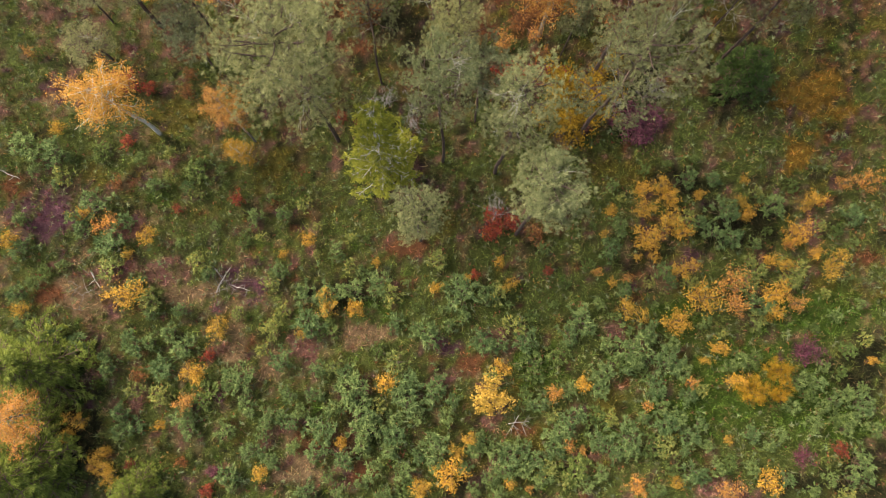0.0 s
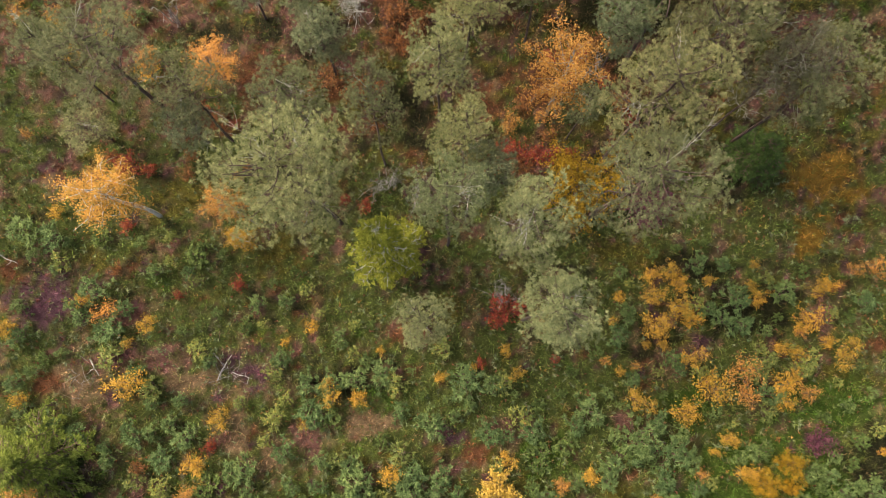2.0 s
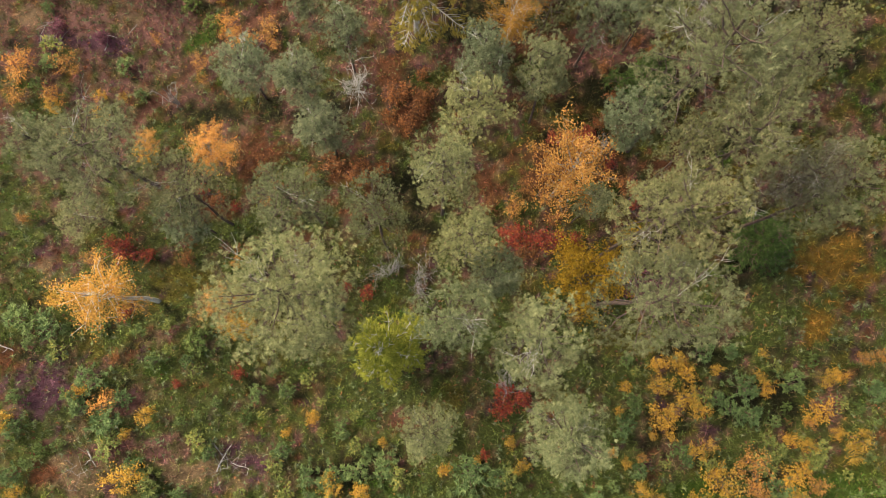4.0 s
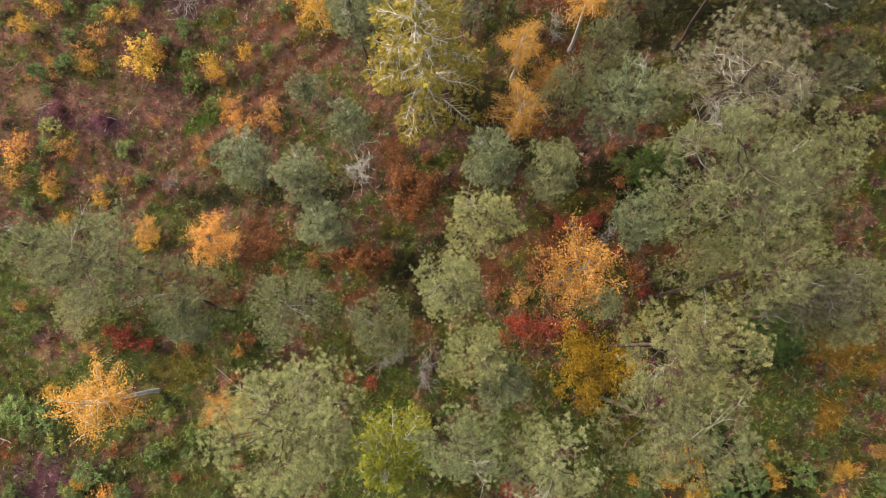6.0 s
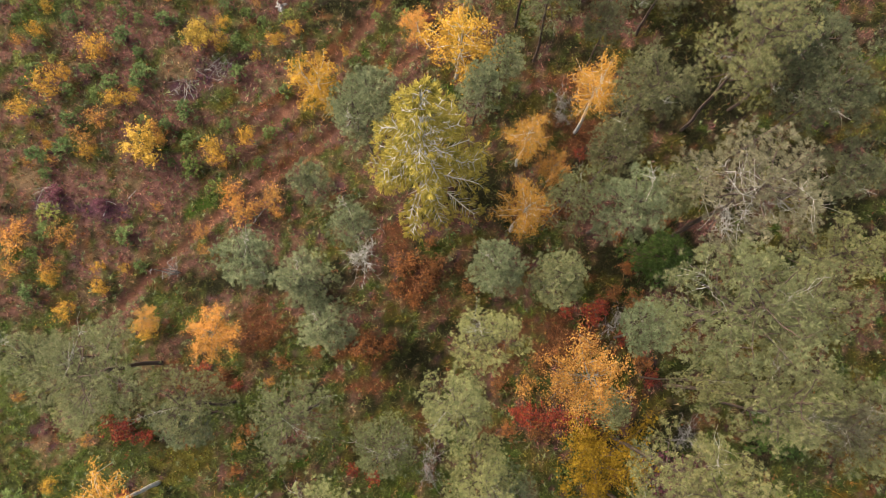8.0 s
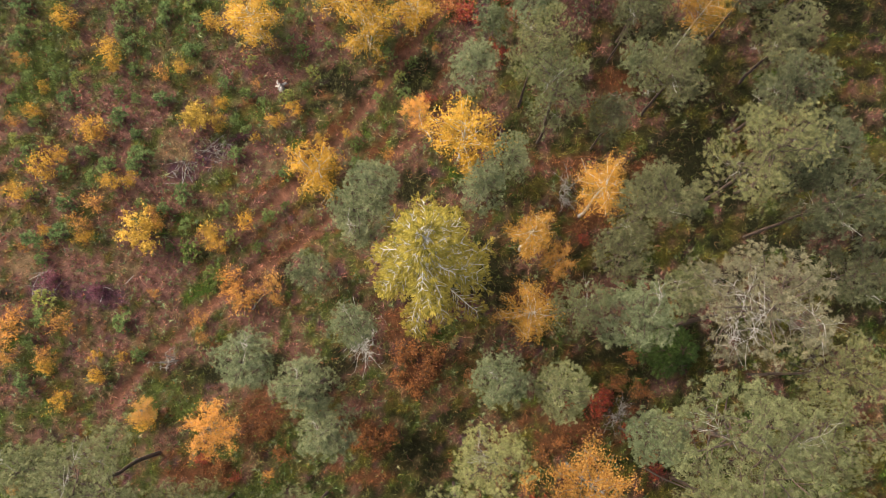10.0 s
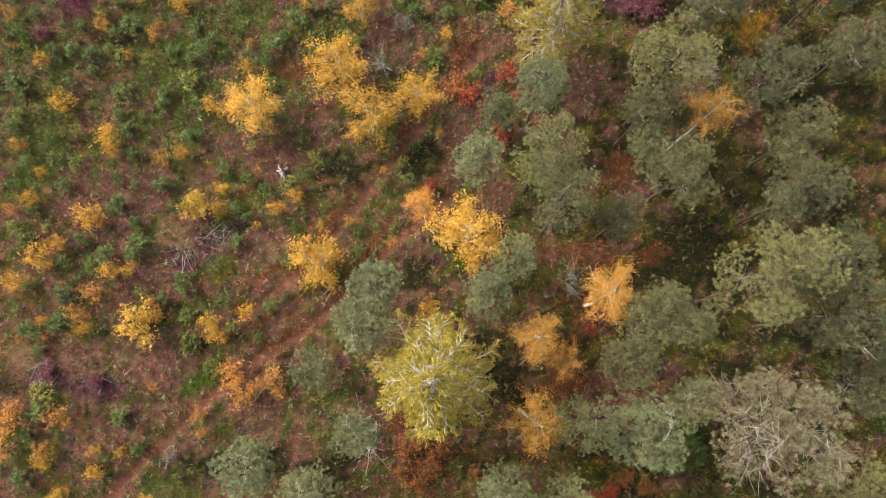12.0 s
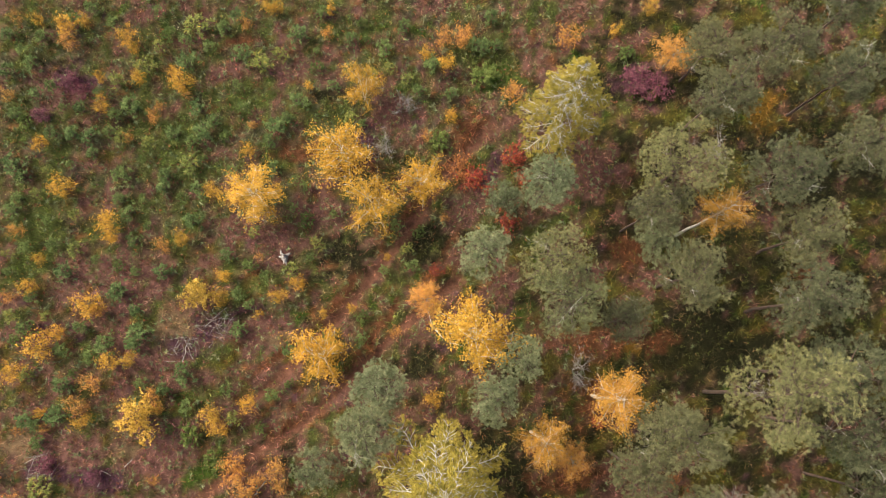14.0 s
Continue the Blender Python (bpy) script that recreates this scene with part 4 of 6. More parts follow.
kind_of("sapling", "birch_sapling", "sapling", "knee-high birch sapling with golden yellow leaves", (1.0, 0.4),
        [birch_shapes(500 + n, 1.0, 0.4, BIRCH_YELLOW, BROWN_TWIG, 0.022, 1100, 0.1, 0.6, 3) for n in range(9)], "stem", "foliage", "birch saplings of the heath")
kind_of("sapling_orange", "birch_sapling", "sapling", "knee-high birch sapling with orange brown leaves", (1.0, 0.4),
        [birch_shapes(520 + n, 1.0, 0.4, BIRCH_ORANGE, BROWN_TWIG, 0.021, 900, 0.1, 0.6, 3, 0.1) for n in range(6)], "stem", "foliage", "birch saplings of the heath")
kind_of("sapling_pale", "birch_sapling", "sapling", "bushy birch sapling with pale lemon yellow leaves", (1.5, 0.65),
        [birch_shapes(530 + n, 1.5, 0.65, LEMON, BROWN_TWIG, 0.034, 2400, 0.08, 0.6, 4) for n in range(2)], "stem", "foliage", "birch saplings of the heath")
kind_of("red_bush", "red_shrub", "shrub", "low shrub with crimson autumn leaves", (0.8, 0.45),
        [birch_shapes(540 + n, 0.8, 0.45, RED_LEAVES, BROWN_TWIG, 0.03, 900, 0.05, 0.5, 4) for n in range(3)], "stem", "foliage")
kind_of("rust_bush", "rusty_shrub", "shrub", "low shrub with rust-brown autumn leaves", (0.7, 0.45),
        [birch_shapes(550 + n, 0.7, 0.45, RUST_LEAVES, BROWN_TWIG, 0.03, 800, 0.05, 0.5, 4) for n in range(3)], "stem", "foliage")
kind_of("purple_bush", "purple_shrub", "shrub", "low shrub with dark purple twigs and leaves", (0.6, 0.4),
        [birch_shapes(560 + n, 0.6, 0.4, PURPLE_LEAVES, BROWN_TWIG, 0.026, 800, 0.05, 0.5, 5) for n in range(2)], "stem", "foliage")
kind_of("dead_bush", "dead_bush", "dead bush", "leafless grey bush of bare branching twigs", (0.9, 0.7),
        [dead_shapes(600 + n, 0.9, 0.7, 40, DEAD_WOOD, 0.0065) for n in range(3)], "stem", "twig_crown")
kind_of("pale_dead_bush", "dead_bush", "dead bush", "dense leafless bush of bleached whitish twigs", (0.9, 0.7),
        [dead_shapes(620, 0.9, 0.7, 60, LICHEN, 0.009)], "stem", "twig_crown")
kind_of("dead_sapling", "dead_sapling", "dead tree", "slim dead sapling, bleached pale grey", (2.6, 0.5),
        [dead_shapes(610, 2.6, 0.5, 12, DEAD_WOOD, 0.014)], "trunk", "twig_crown")

plant("pine_broad", -3.95, 7.6, 10.5, 1.95)
plant("pine_pale", 0.0, 6.8, 10.3, 1.1)
plant("pine_pale", 1.9, 6.35, 9.8, 1.3)
plant("pine_round", 2.65, 4.0, 9.5, 1.2)
plant("pine_pale", -0.8, 3.85, 6.9, 0.95)
plant("pine", 5.05, 7.65, 10.5, 1.6)
plant("pine", 5.35, 9.55, 11.3, 1.5)
plant("pine", 7.35, 11.25, 11.3, 1.35)
plant("pine", 10.3, 10.5, 8.8, 1.35)
plant("pine", -2.3, 9.85, 8.4, 0.95)
plant("pine", -4.75, 10.75, 6.8, 1.25)
plant("pine_pale", -0.35, 11.1, 8.9, 1.1)
plant("pine_pale", 0.45, 9.25, 8.3, 1.05)
plant("pine_pale", 0.55, 13.0, 8.7, 1.05)
plant("pine_blue", 0.94, 14.9, 7.4, 0.95)
plant("pine_blue", 2.9, 14.6, 7.1, 0.9)
plant("pine_blue", -4.2, 13.3, 5.0, 1.0)
plant("pine_blue", -4.8, 14.7, 5.7, 1.0)
plant("pine_blue", -6.9, 15.5, 4.7, 1.0)
plant("pine", -8.0, 10.75, 6.4, 1.2)
plant("pine", -10.7, 12.05, 7.5, 1.7)
plant("pine", -12.6, 10.8, 2.6, 0.95)
plant("pine_small", -5.05, 18.2, 2.7, 0.75)
plant("pine_blue", -3.6, 16.5, 5.2, 0.75)
plant("pine", 3.0, 16.9, 7.6, 0.8)
plant("pine_blue", 4.7, 16.8, 7.4, 1.1)
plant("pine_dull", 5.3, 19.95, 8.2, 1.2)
plant("pine", 8.3, 20.75, 8.9, 1.5)
plant("pine_grey", 7.7, 16.6, 8.6, 1.95)
plant("pine", 6.6, 13.5, 11.7, 1.85)
plant("pine", 6.45, 11.6, 8.6, 0.72)
plant("pine_blue", 4.4, 10.8, 5.4, 0.65)
plant("pine_blue", 5.55, 13.0, 6.4, 0.95)
plant("pine_blue", -3.15, 19.6, 6.2, 0.95)
plant("pine_blue", -3.2, 21.1, 4.7, 0.95)
plant("pine_blue", 0.5, 20.8, 5.3, 0.8)
plant("pine_blue", 1.5, 21.9, 4.6, 0.75)
plant("pine", 2.1, 24.8, 7.2, 1.1)
plant("pine", 2.8, 23.4, 7.1, 1.15)
plant("pine_blue", 2.3, 27.5, 5.4, 1.0)
plant("pine_small", 1.2, 27.4, 2.4, 0.65)
plant("pine_blue", 0.3, 25.5, 3.4, 0.9)
plant("pine", 5.9, 27.4, 7.0, 1.3)
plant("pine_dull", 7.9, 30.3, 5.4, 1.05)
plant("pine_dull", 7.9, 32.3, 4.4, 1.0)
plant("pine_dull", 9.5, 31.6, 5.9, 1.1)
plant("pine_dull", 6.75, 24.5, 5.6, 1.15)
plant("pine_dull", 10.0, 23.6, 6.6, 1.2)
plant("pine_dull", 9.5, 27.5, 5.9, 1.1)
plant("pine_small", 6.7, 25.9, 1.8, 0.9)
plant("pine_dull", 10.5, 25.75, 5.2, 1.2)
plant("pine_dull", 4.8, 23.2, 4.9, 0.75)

plant("spruce_slim", -2.05, 6.25, 8.0, 1.3)
plant("spruce", -1.25, 18.2, 11.2, 2.0)
plant("spruce", 3.0, 30.1, 7.6, 1.45, "yellow-green spruce with pale bare branches beside the track")
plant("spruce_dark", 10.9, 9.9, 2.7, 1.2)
plant("spruce_green", -14.0, -0.7, 3.4, 1.9)
plant("spruce_green", -14.2, -4.2, 3.6, 2.0)
plant("spruce_green", -10.5, -5.0, 2.5, 1.15)

plant("birch_tall", -10.6, 7.85, 6.1, 1.2)
plant("birch_orange", -7.0, 7.6, 5.6, 0.7)
plant("birch_low", -7.25, 6.9, 2.0, 0.5)
plant("birch_orange", 3.7, 11.7, 6.6, 1.35)
plant("mustard", 4.6, 8.5, 2.3, 1.5)
plant("birch_orange", -8.5, 13.0, 2.6, 0.95)
plant("birch_orange", -11.1, 13.6, 1.3, 0.5)
plant("birch_low", -5.2, 21.8, 2.4, 1.0)
plant("birch", -0.15, 22.7, 5.1, 1.3)
plant("birch_orange", -1.6, 23.9, 2.9, 0.65)
plant("birch_tall", 4.25, 20.6, 6.0, 0.95)
plant("birch_tall", 2.1, 19.35, 4.7, 0.8)
plant("birch_orange", 3.2, 18.7, 3.4, 0.65)
plant("birch_tall", 1.9, 16.9, 6.0, 0.92)
plant("birch", -7.6, 27.5, 2.5, 1.1)
plant("birch_low", -4.5, 29.0, 2.5, 1.15)
plant("birch_low", -3.5, 27.0, 2.8, 1.0)
plant("birch_low", -1.7, 28.4, 2.0, 0.85)
plant("birch_tall", 7.5, 26.4, 6.2, 0.75)
plant("birch_low", -4.0, 31.5, 2.3, 0.75)
plant("birch_orange", 7.3, 32.8, 2.0, 0.8)
plant("birch_orange", -14.3, -2.4, 3.7, 1.15)
plant("mustard", 10.75, -1.55, 1.2, 0.52)
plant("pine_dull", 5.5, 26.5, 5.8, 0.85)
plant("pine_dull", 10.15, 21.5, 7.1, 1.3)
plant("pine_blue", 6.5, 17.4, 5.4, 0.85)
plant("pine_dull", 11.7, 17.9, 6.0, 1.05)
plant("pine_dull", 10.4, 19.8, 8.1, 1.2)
plant("pine", 10.2, 14.9, 7.8, 1.2)
plant("pine", 8.5, 13.6, 9.6, 1.1)
plant("pine_grey", 9.2, 10.7, 9.4, 0.95)
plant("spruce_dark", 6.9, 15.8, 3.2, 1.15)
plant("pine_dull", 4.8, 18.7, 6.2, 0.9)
plant("pine_blue", -12.6, 12.3, 6.5, 0.9)
plant("pine_blue", 1.2, 8.3, 6.8, 0.85)
plant("pine_blue", -8.6, 10.4, 4.6, 0.9)
plant("pale_dead_bush", -3.5, 16.0, 1.2, 0.75)
plant("dead_bush", 5.6, 13.4, 1.0, 0.6)
plant("dead_bush", -2.4, 31.25, 0.8, 0.6, "bleached grey dead shrub with upright bare twigs")
plant("dead_bush", -3.1, 29.8, 0.6, 0.6)
plant("dead_bush", 3.6, 21.4, 0.9, 0.7)
plant("dead_bush", 8.0, 9.3, 0.8, 0.8)
plant("dead_bush", 2.0, 5.0, 0.9, 0.7)
plant("dead_bush", -1.3, 8.6, 0.9, 0.8)
plant("dead_bush", -2.2, 8.9, 0.8, 0.7)
plant("dead_bush", 6.2, 8.9, 0.8, 0.8)
plant("dead_bush", 9.2, 29.6, 0.8, 0.8)
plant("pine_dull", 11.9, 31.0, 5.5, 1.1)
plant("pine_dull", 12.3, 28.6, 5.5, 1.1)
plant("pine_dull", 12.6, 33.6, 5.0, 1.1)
plant("purple_bush", 6.9, 8.4, 0.7, 0.6)
plant("purple_bush", 7.7, 8.3, 0.6, 0.55)
plant("purple_bush", 7.4, 7.8, 0.5, 0.5)
plant("dead_sapling", -10.3, 15.3, 2.6, 0.45)

plant("willow", -15.30, 7.25, 0.85, 0.60)
plant("willow", -14.23, 7.03, 0.90, 0.56)
plant("red_bush", -11.65, 7.51, 0.59, 0.28)
plant("lush_bush", -12.59, 7.09, 0.52, 0.40)
plant("rust_bush", -11.89, 5.92, 0.52, 0.24)
plant("willow", -12.70, 5.15, 0.78, 0.56)
plant("sapling", -13.01, 4.73, 0.83, 0.28)
plant("willow", -13.27, 4.63, 0.83, 0.40)
plant("willow", -13.07, 4.22, 0.74, 0.44)
plant("sapling_orange", -12.07, 4.36, 1.07, 0.44)
plant("willow", -15.22, 4.53, 0.79, 0.32)
plant("willow", -11.45, 4.53, 0.73, 0.36)
plant("sapling", -15.61, 3.77, 1.14, 0.36)
plant("willow", -15.24, 3.50, 0.79, 0.44)
plant("willow", -11.95, 3.69, 0.98, 0.64)
plant("willow_light", -11.94, 2.78, 0.81, 0.50)
plant("sapling", -11.28, 3.24, 0.89, 0.20)
plant("sapling", -10.58, 3.98, 1.10, 0.32)
plant("red_bush", -9.73, 4.93, 0.54, 0.18)
plant("red_bush", -7.54, 5.34, 0.65, 0.28)
plant("willow", -9.36, 5.79, 0.70, 0.28)
plant("willow_light", -9.05, 5.48, 0.64, 0.28)
plant("willow", -10.49, 5.79, 0.75, 0.32)
plant("willow", -6.84, 4.63, 0.75, 0.36)
plant("willow_light", -8.81, 2.98, 0.77, 0.40)
plant("willow", -8.52, 2.59, 0.61, 0.32)
plant("sapling", -11.26, 1.74, 1.42, 0.56)
plant("willow", -11.00, 2.17, 0.79, 0.44)
plant("willow_light", -10.44, 1.66, 0.93, 0.48)
plant("willow", -10.45, 1.16, 0.74, 0.28)
plant("willow", -15.22, 1.87, 0.81, 0.40)
plant("sapling", -14.88, 1.25, 1.06, 0.28)
plant("willow", -5.97, 2.68, 0.74, 0.40)
plant("willow_light", -6.14, 2.27, 0.85, 0.36)
plant("sapling", -5.77, 3.29, 0.79, 0.16)
plant("willow", -5.82, 4.74, 0.78, 0.32)
plant("willow_light", -13.88, 6.19, 0.86, 0.36)
plant("willow", -14.15, 5.91, 0.60, 0.28)
plant("lush_bush", -9.02, 6.45, 0.51, 0.50)
plant("willow_light", -7.34, 1.17, 0.67, 0.28)
plant("willow", -9.34, 1.26, 0.79, 0.32)
plant("willow_light", -5.73, 1.26, 0.71, 0.28)
plant("lush_bush", -7.27, 3.83, 0.46, 0.28)
plant("willow", -4.21, 1.76, 0.84, 0.56)
plant("sapling", -4.08, 1.43, 1.10, 0.40)
plant("sapling", -3.15, 1.30, 0.95, 0.30)
plant("willow", -3.31, 1.97, 0.81, 0.50)
plant("willow", -5.03, 1.87, 0.78, 0.40)
plant("willow", -4.78, 0.76, 0.94, 0.60)
plant("lush_bush", -4.21, 0.56, 0.56, 0.40)
plant("sapling", -4.98, 0.46, 0.90, 0.20)
plant("willow", -3.84, 3.39, 0.82, 0.36)
plant("willow_light", -3.33, 2.88, 0.79, 0.28)
plant("sapling", -2.41, 2.98, 0.91, 0.16)
plant("willow", -2.30, 2.16, 0.93, 0.56)
plant("willow_light", -1.90, 1.87, 0.77, 0.44)
plant("sapling", -0.38, 2.06, 0.91, 0.18)
plant("sapling", -0.12, 2.12, 0.90, 0.16)
plant("sapling", 0.83, 2.41, 0.89, 0.16)
plant("sapling", 2.05, 2.98, 0.87, 0.20)
plant("sapling", 2.44, 2.22, 0.98, 0.26)
plant("willow", 0.62, 1.96, 0.92, 0.71)
plant("willow", 1.53, 1.86, 0.86, 0.44)
plant("willow_light", 1.94, 1.86, 0.83, 0.40)
plant("red_bush", 1.14, 2.55, 0.52, 0.20)
plant("red_bush", 3.80, 2.74, 0.47, 0.18)
plant("willow", -0.58, 0.46, 1.00, 0.60)
plant("willow", 0.22, 0.76, 0.76, 0.28)
plant("willow", -1.69, 0.86, 0.65, 0.36)
plant("lush_bush", -2.29, -0.14, 0.48, 0.28)
plant("willow", 1.42, 0.06, 0.82, 0.50)
plant("willow", 1.93, 0.03, 0.64, 0.32)
plant("willow", 2.92, 0.16, 0.79, 0.50)
plant("willow_light", 2.52, 0.66, 0.87, 0.40)
plant("willow", -3.23, -1.50, 1.09, 0.71)
plant("willow", -3.47, -0.93, 0.67, 0.40)
plant("sapling", -2.00, -1.27, 1.06, 0.34)
plant("willow", -1.27, -1.31, 0.81, 0.60)
plant("willow_light", -1.67, -0.53, 0.86, 0.40)
plant("willow", -0.18, -1.32, 0.73, 0.40)
plant("sapling", 2.00, -0.72, 1.05, 0.28)
plant("willow_light", 1.71, -1.02, 0.81, 0.28)
plant("willow", 4.93, 0.86, 0.92, 0.60)
plant("willow", 4.42, 0.46, 0.86, 0.40)
plant("lush_bush", 3.23, -0.73, 0.53, 0.50)
plant("willow", 4.50, -1.52, 0.62, 0.32)
plant("sapling_orange", 3.87, -1.60, 1.03, 0.32)
plant("sapling", 4.98, -1.41, 0.83, 0.28)
plant("lush_bush", 4.15, -0.23, 0.47, 0.40)
plant("red_bush", 2.47, 4.45, 0.70, 0.4)
plant("red_bush", 1.75, 4.1, 0.7, 0.36)
plant("rust_bush", 3.40, 3.97, 0.55, 0.40)
plant("red_bush", 1.97, 4.65, 0.61, 0.40)
plant("sapling", -4.85, 3.79, 0.99, 0.24)
plant("willow_light", -0.18, 3.09, 0.77, 0.40)
plant("willow", -4.36, -0.82, 0.82, 0.36)
plant("willow_light", -3.86, -0.73, 0.83, 0.32)
plant("willow", -4.55, -1.71, 0.68, 0.32)
plant("sapling", 7.29, 5.65, 0.99, 0.32)
plant("sapling", 8.01, 5.75, 1.01, 0.32)
plant("sapling", 8.29, 5.33, 1.04, 0.32)
plant("sapling", 7.35, 4.91, 1.08, 0.36)
plant("sapling", 6.16, 4.93, 0.87, 0.20)
plant("sapling", 8.17, 4.49, 1.19, 0.44)
plant("willow_light", 8.79, 4.51, 0.91, 0.40)
plant("sapling", 8.65, 4.09, 1.00, 0.32)
plant("sapling", 7.40, 3.87, 1.18, 0.48)
plant("willow", 6.36, 4.42, 0.78, 0.36)
plant("willow", 6.47, 4.09, 0.62, 0.28)
plant("sapling", 5.85, 4.06, 0.72, 0.14)
plant("sapling", 7.58, 3.18, 0.94, 0.18)
plant("sapling", 7.08, 3.19, 0.76, 0.14)
plant("willow", 8.99, 6.10, 0.77, 0.40)
plant("willow", 9.95, 6.12, 0.64, 0.36)
plant("sapling", 9.36, 5.46, 0.84, 0.20)
plant("willow", 10.34, 4.83, 0.91, 0.56)
plant("willow", 9.35, 4.44, 0.67, 0.40)
plant("willow", 9.82, 4.11, 0.79, 0.40)
plant("willow", 10.51, 3.90, 0.87, 0.50)
plant("sapling", 11.07, 4.83, 0.84, 0.28)
plant("sapling", 10.88, 5.25, 0.88, 0.20)
plant("willow", 11.99, 5.04, 0.88, 0.56)
plant("sapling", 13.22, 5.14, 0.92, 0.28)
plant("sapling", 13.61, 5.23, 1.01, 0.28)
plant("sapling", 12.81, 3.99, 1.00, 0.44)
plant("sapling_orange", 12.54, 3.60, 0.80, 0.24)
plant("sapling", 13.39, 3.28, 0.95, 0.24)
plant("sapling", 11.84, 3.07, 1.01, 0.24)
plant("sapling", 12.37, 2.88, 0.89, 0.28)
plant("willow_light", 11.11, 3.09, 0.71, 0.28)
plant("sapling", 13.91, 2.86, 1.13, 0.40)
plant("sapling", 14.35, 3.29, 0.81, 0.20)
plant("willow_light", 12.67, 2.67, 0.84, 0.48)
plant("sapling", 8.59, 2.66, 1.05, 0.40)
plant("willow", 8.04, 2.68, 0.74, 0.40)
plant("willow", 8.23, 2.34, 0.69, 0.28)
plant("sapling_orange", 6.60, 2.47, 0.81, 0.20)
plant("sapling", 6.09, 2.27, 0.80, 0.18)
plant("willow", 6.49, 1.97, 0.79, 0.36)
plant("sapling", 6.63, 1.26, 1.00, 0.44)
plant("sapling", 9.08, 1.74, 1.37, 0.60)
plant("willow_light", 8.92, 2.27, 0.80, 0.32)
plant("sapling_orange", 10.33, 2.25, 1.23, 0.56)
plant("willow_light", 10.84, 2.27, 0.83, 0.50)
plant("sapling_orange", 10.39, 1.55, 1.24, 0.44)
plant("willow_light", 11.28, 2.68, 0.76, 0.40)
plant("sapling", 11.75, 1.75, 1.05, 0.44)
plant("sapling", 12.22, 2.02, 0.89, 0.24)
plant("sapling_orange", 12.62, 1.45, 1.11, 0.36)
plant("willow_light", 12.48, 2.27, 0.73, 0.40)
plant("willow", 11.40, 1.46, 0.80, 0.50)
plant("willow_light", 11.17, 0.86, 0.78, 0.40)
plant("sapling", 11.82, 1.16, 1.04, 0.28)
plant("sapling", 8.29, 0.89, 1.13, 0.44)
plant("willow", 7.33, 0.56, 0.84, 0.40)
plant("willow", 6.03, 3.50, 0.72, 0.44)
plant("sapling_orange", 5.49, 2.68, 0.82, 0.20)
plant("sapling_orange", 15.45, 5.94, 1.14, 0.40)
plant("sapling_orange", 14.64, 5.84, 1.10, 0.32)
plant("sapling", 11.05, 6.05, 0.79, 0.16)
plant("willow", 14.87, 4.74, 0.78, 0.50)
plant("willow", 6.22, 5.80, 0.60, 0.28)
plant("willow", -13.86, 0.26, 0.92, 0.60)
plant("willow", -12.99, 0.06, 0.77, 0.50)
plant("willow", -14.78, 0.06, 0.83, 0.40)
plant("willow", -15.29, -0.13, 0.75, 0.30)
plant("willow", -14.99, 0.96, 0.67, 0.36)
plant("sapling", -7.97, 0.60, 0.99, 0.36)
plant("willow", -9.70, 0.46, 0.83, 0.40)
plant("willow", -10.40, 0.16, 0.76, 0.36)
plant("willow", -10.96, 0.06, 0.89, 0.48)
plant("willow", -9.17, -0.04, 0.82, 0.52)
plant("willow", -9.94, -0.82, 0.77, 0.52)
plant("sapling", -8.83, -0.88, 1.04, 0.40)
plant("rust_bush", -10.88, -1.03, 0.57, 0.28)
plant("willow_light", -10.92, -1.51, 0.71, 0.32)
plant("willow_light", -9.99, -1.71, 0.81, 0.44)
plant("willow", -9.16, -2.38, 0.82, 0.50)
plant("willow", -8.86, -2.87, 0.75, 0.40)
plant("sapling_orange", -9.13, -1.93, 1.07, 0.40)
plant("willow", -7.10, -1.11, 1.02, 0.60)
plant("willow", -7.56, -1.32, 0.64, 0.32)
plant("willow", -6.83, -2.10, 0.66, 0.40)
plant("willow", -11.82, -0.72, 0.85, 0.40)
plant("willow", -11.98, -0.33, 0.74, 0.28)
plant("willow", -11.33, -2.29, 0.86, 0.40)
plant("willow", -10.75, -2.78, 0.72, 0.36)
plant("willow", -11.30, -2.96, 0.82, 0.36)
plant("lush_bush", -8.34, -1.71, 0.62, 0.50)
plant("red_bush", -8.31, -0.33, 0.54, 0.24)
plant("willow", -5.76, -0.53, 0.85, 0.44)
plant("willow_light", -6.38, -0.13, 0.79, 0.28)
plant("willow", -7.57, -2.87, 0.80, 0.40)
plant("willow", -6.10, -2.58, 0.77, 0.40)
plant("willow", -5.42, -2.58, 0.72, 0.40)
plant("sapling", -6.26, -4.39, 0.89, 0.26)
plant("willow", -6.67, -3.64, 0.71, 0.40)
plant("willow", -5.98, -3.93, 0.68, 0.40)
plant("willow", -7.51, -4.39, 0.81, 0.44)
plant("willow", -7.33, -4.79, 0.63, 0.28)
plant("purple_bush", -8.06, -4.33, 0.46, 0.24)
plant("sapling", -11.99, -4.10, 0.92, 0.36)
plant("sapling", -11.53, -4.46, 1.11, 0.32)
plant("sapling", -11.73, -3.63, 0.90, 0.20)
plant("sapling", -9.91, -2.76, 0.92, 0.18)
plant("red_bush", -10.91, -4.04, 0.58, 0.16)
plant("red_bush", -8.20, -4.98, 0.67, 0.28)
plant("rust_bush", -9.16, -4.04, 0.49, 0.20)
plant("willow", -9.87, -4.99, 0.61, 0.32)
plant("willow_light", -6.09, 0.66, 0.87, 0.40)
plant("willow", -6.31, -3.07, 0.61, 0.28)
plant("willow", -5.45, -1.71, 0.66, 0.32)
plant("sapling", -12.74, -2.56, 1.05, 0.32)
plant("sapling", -13.22, -3.05, 0.96, 0.28)
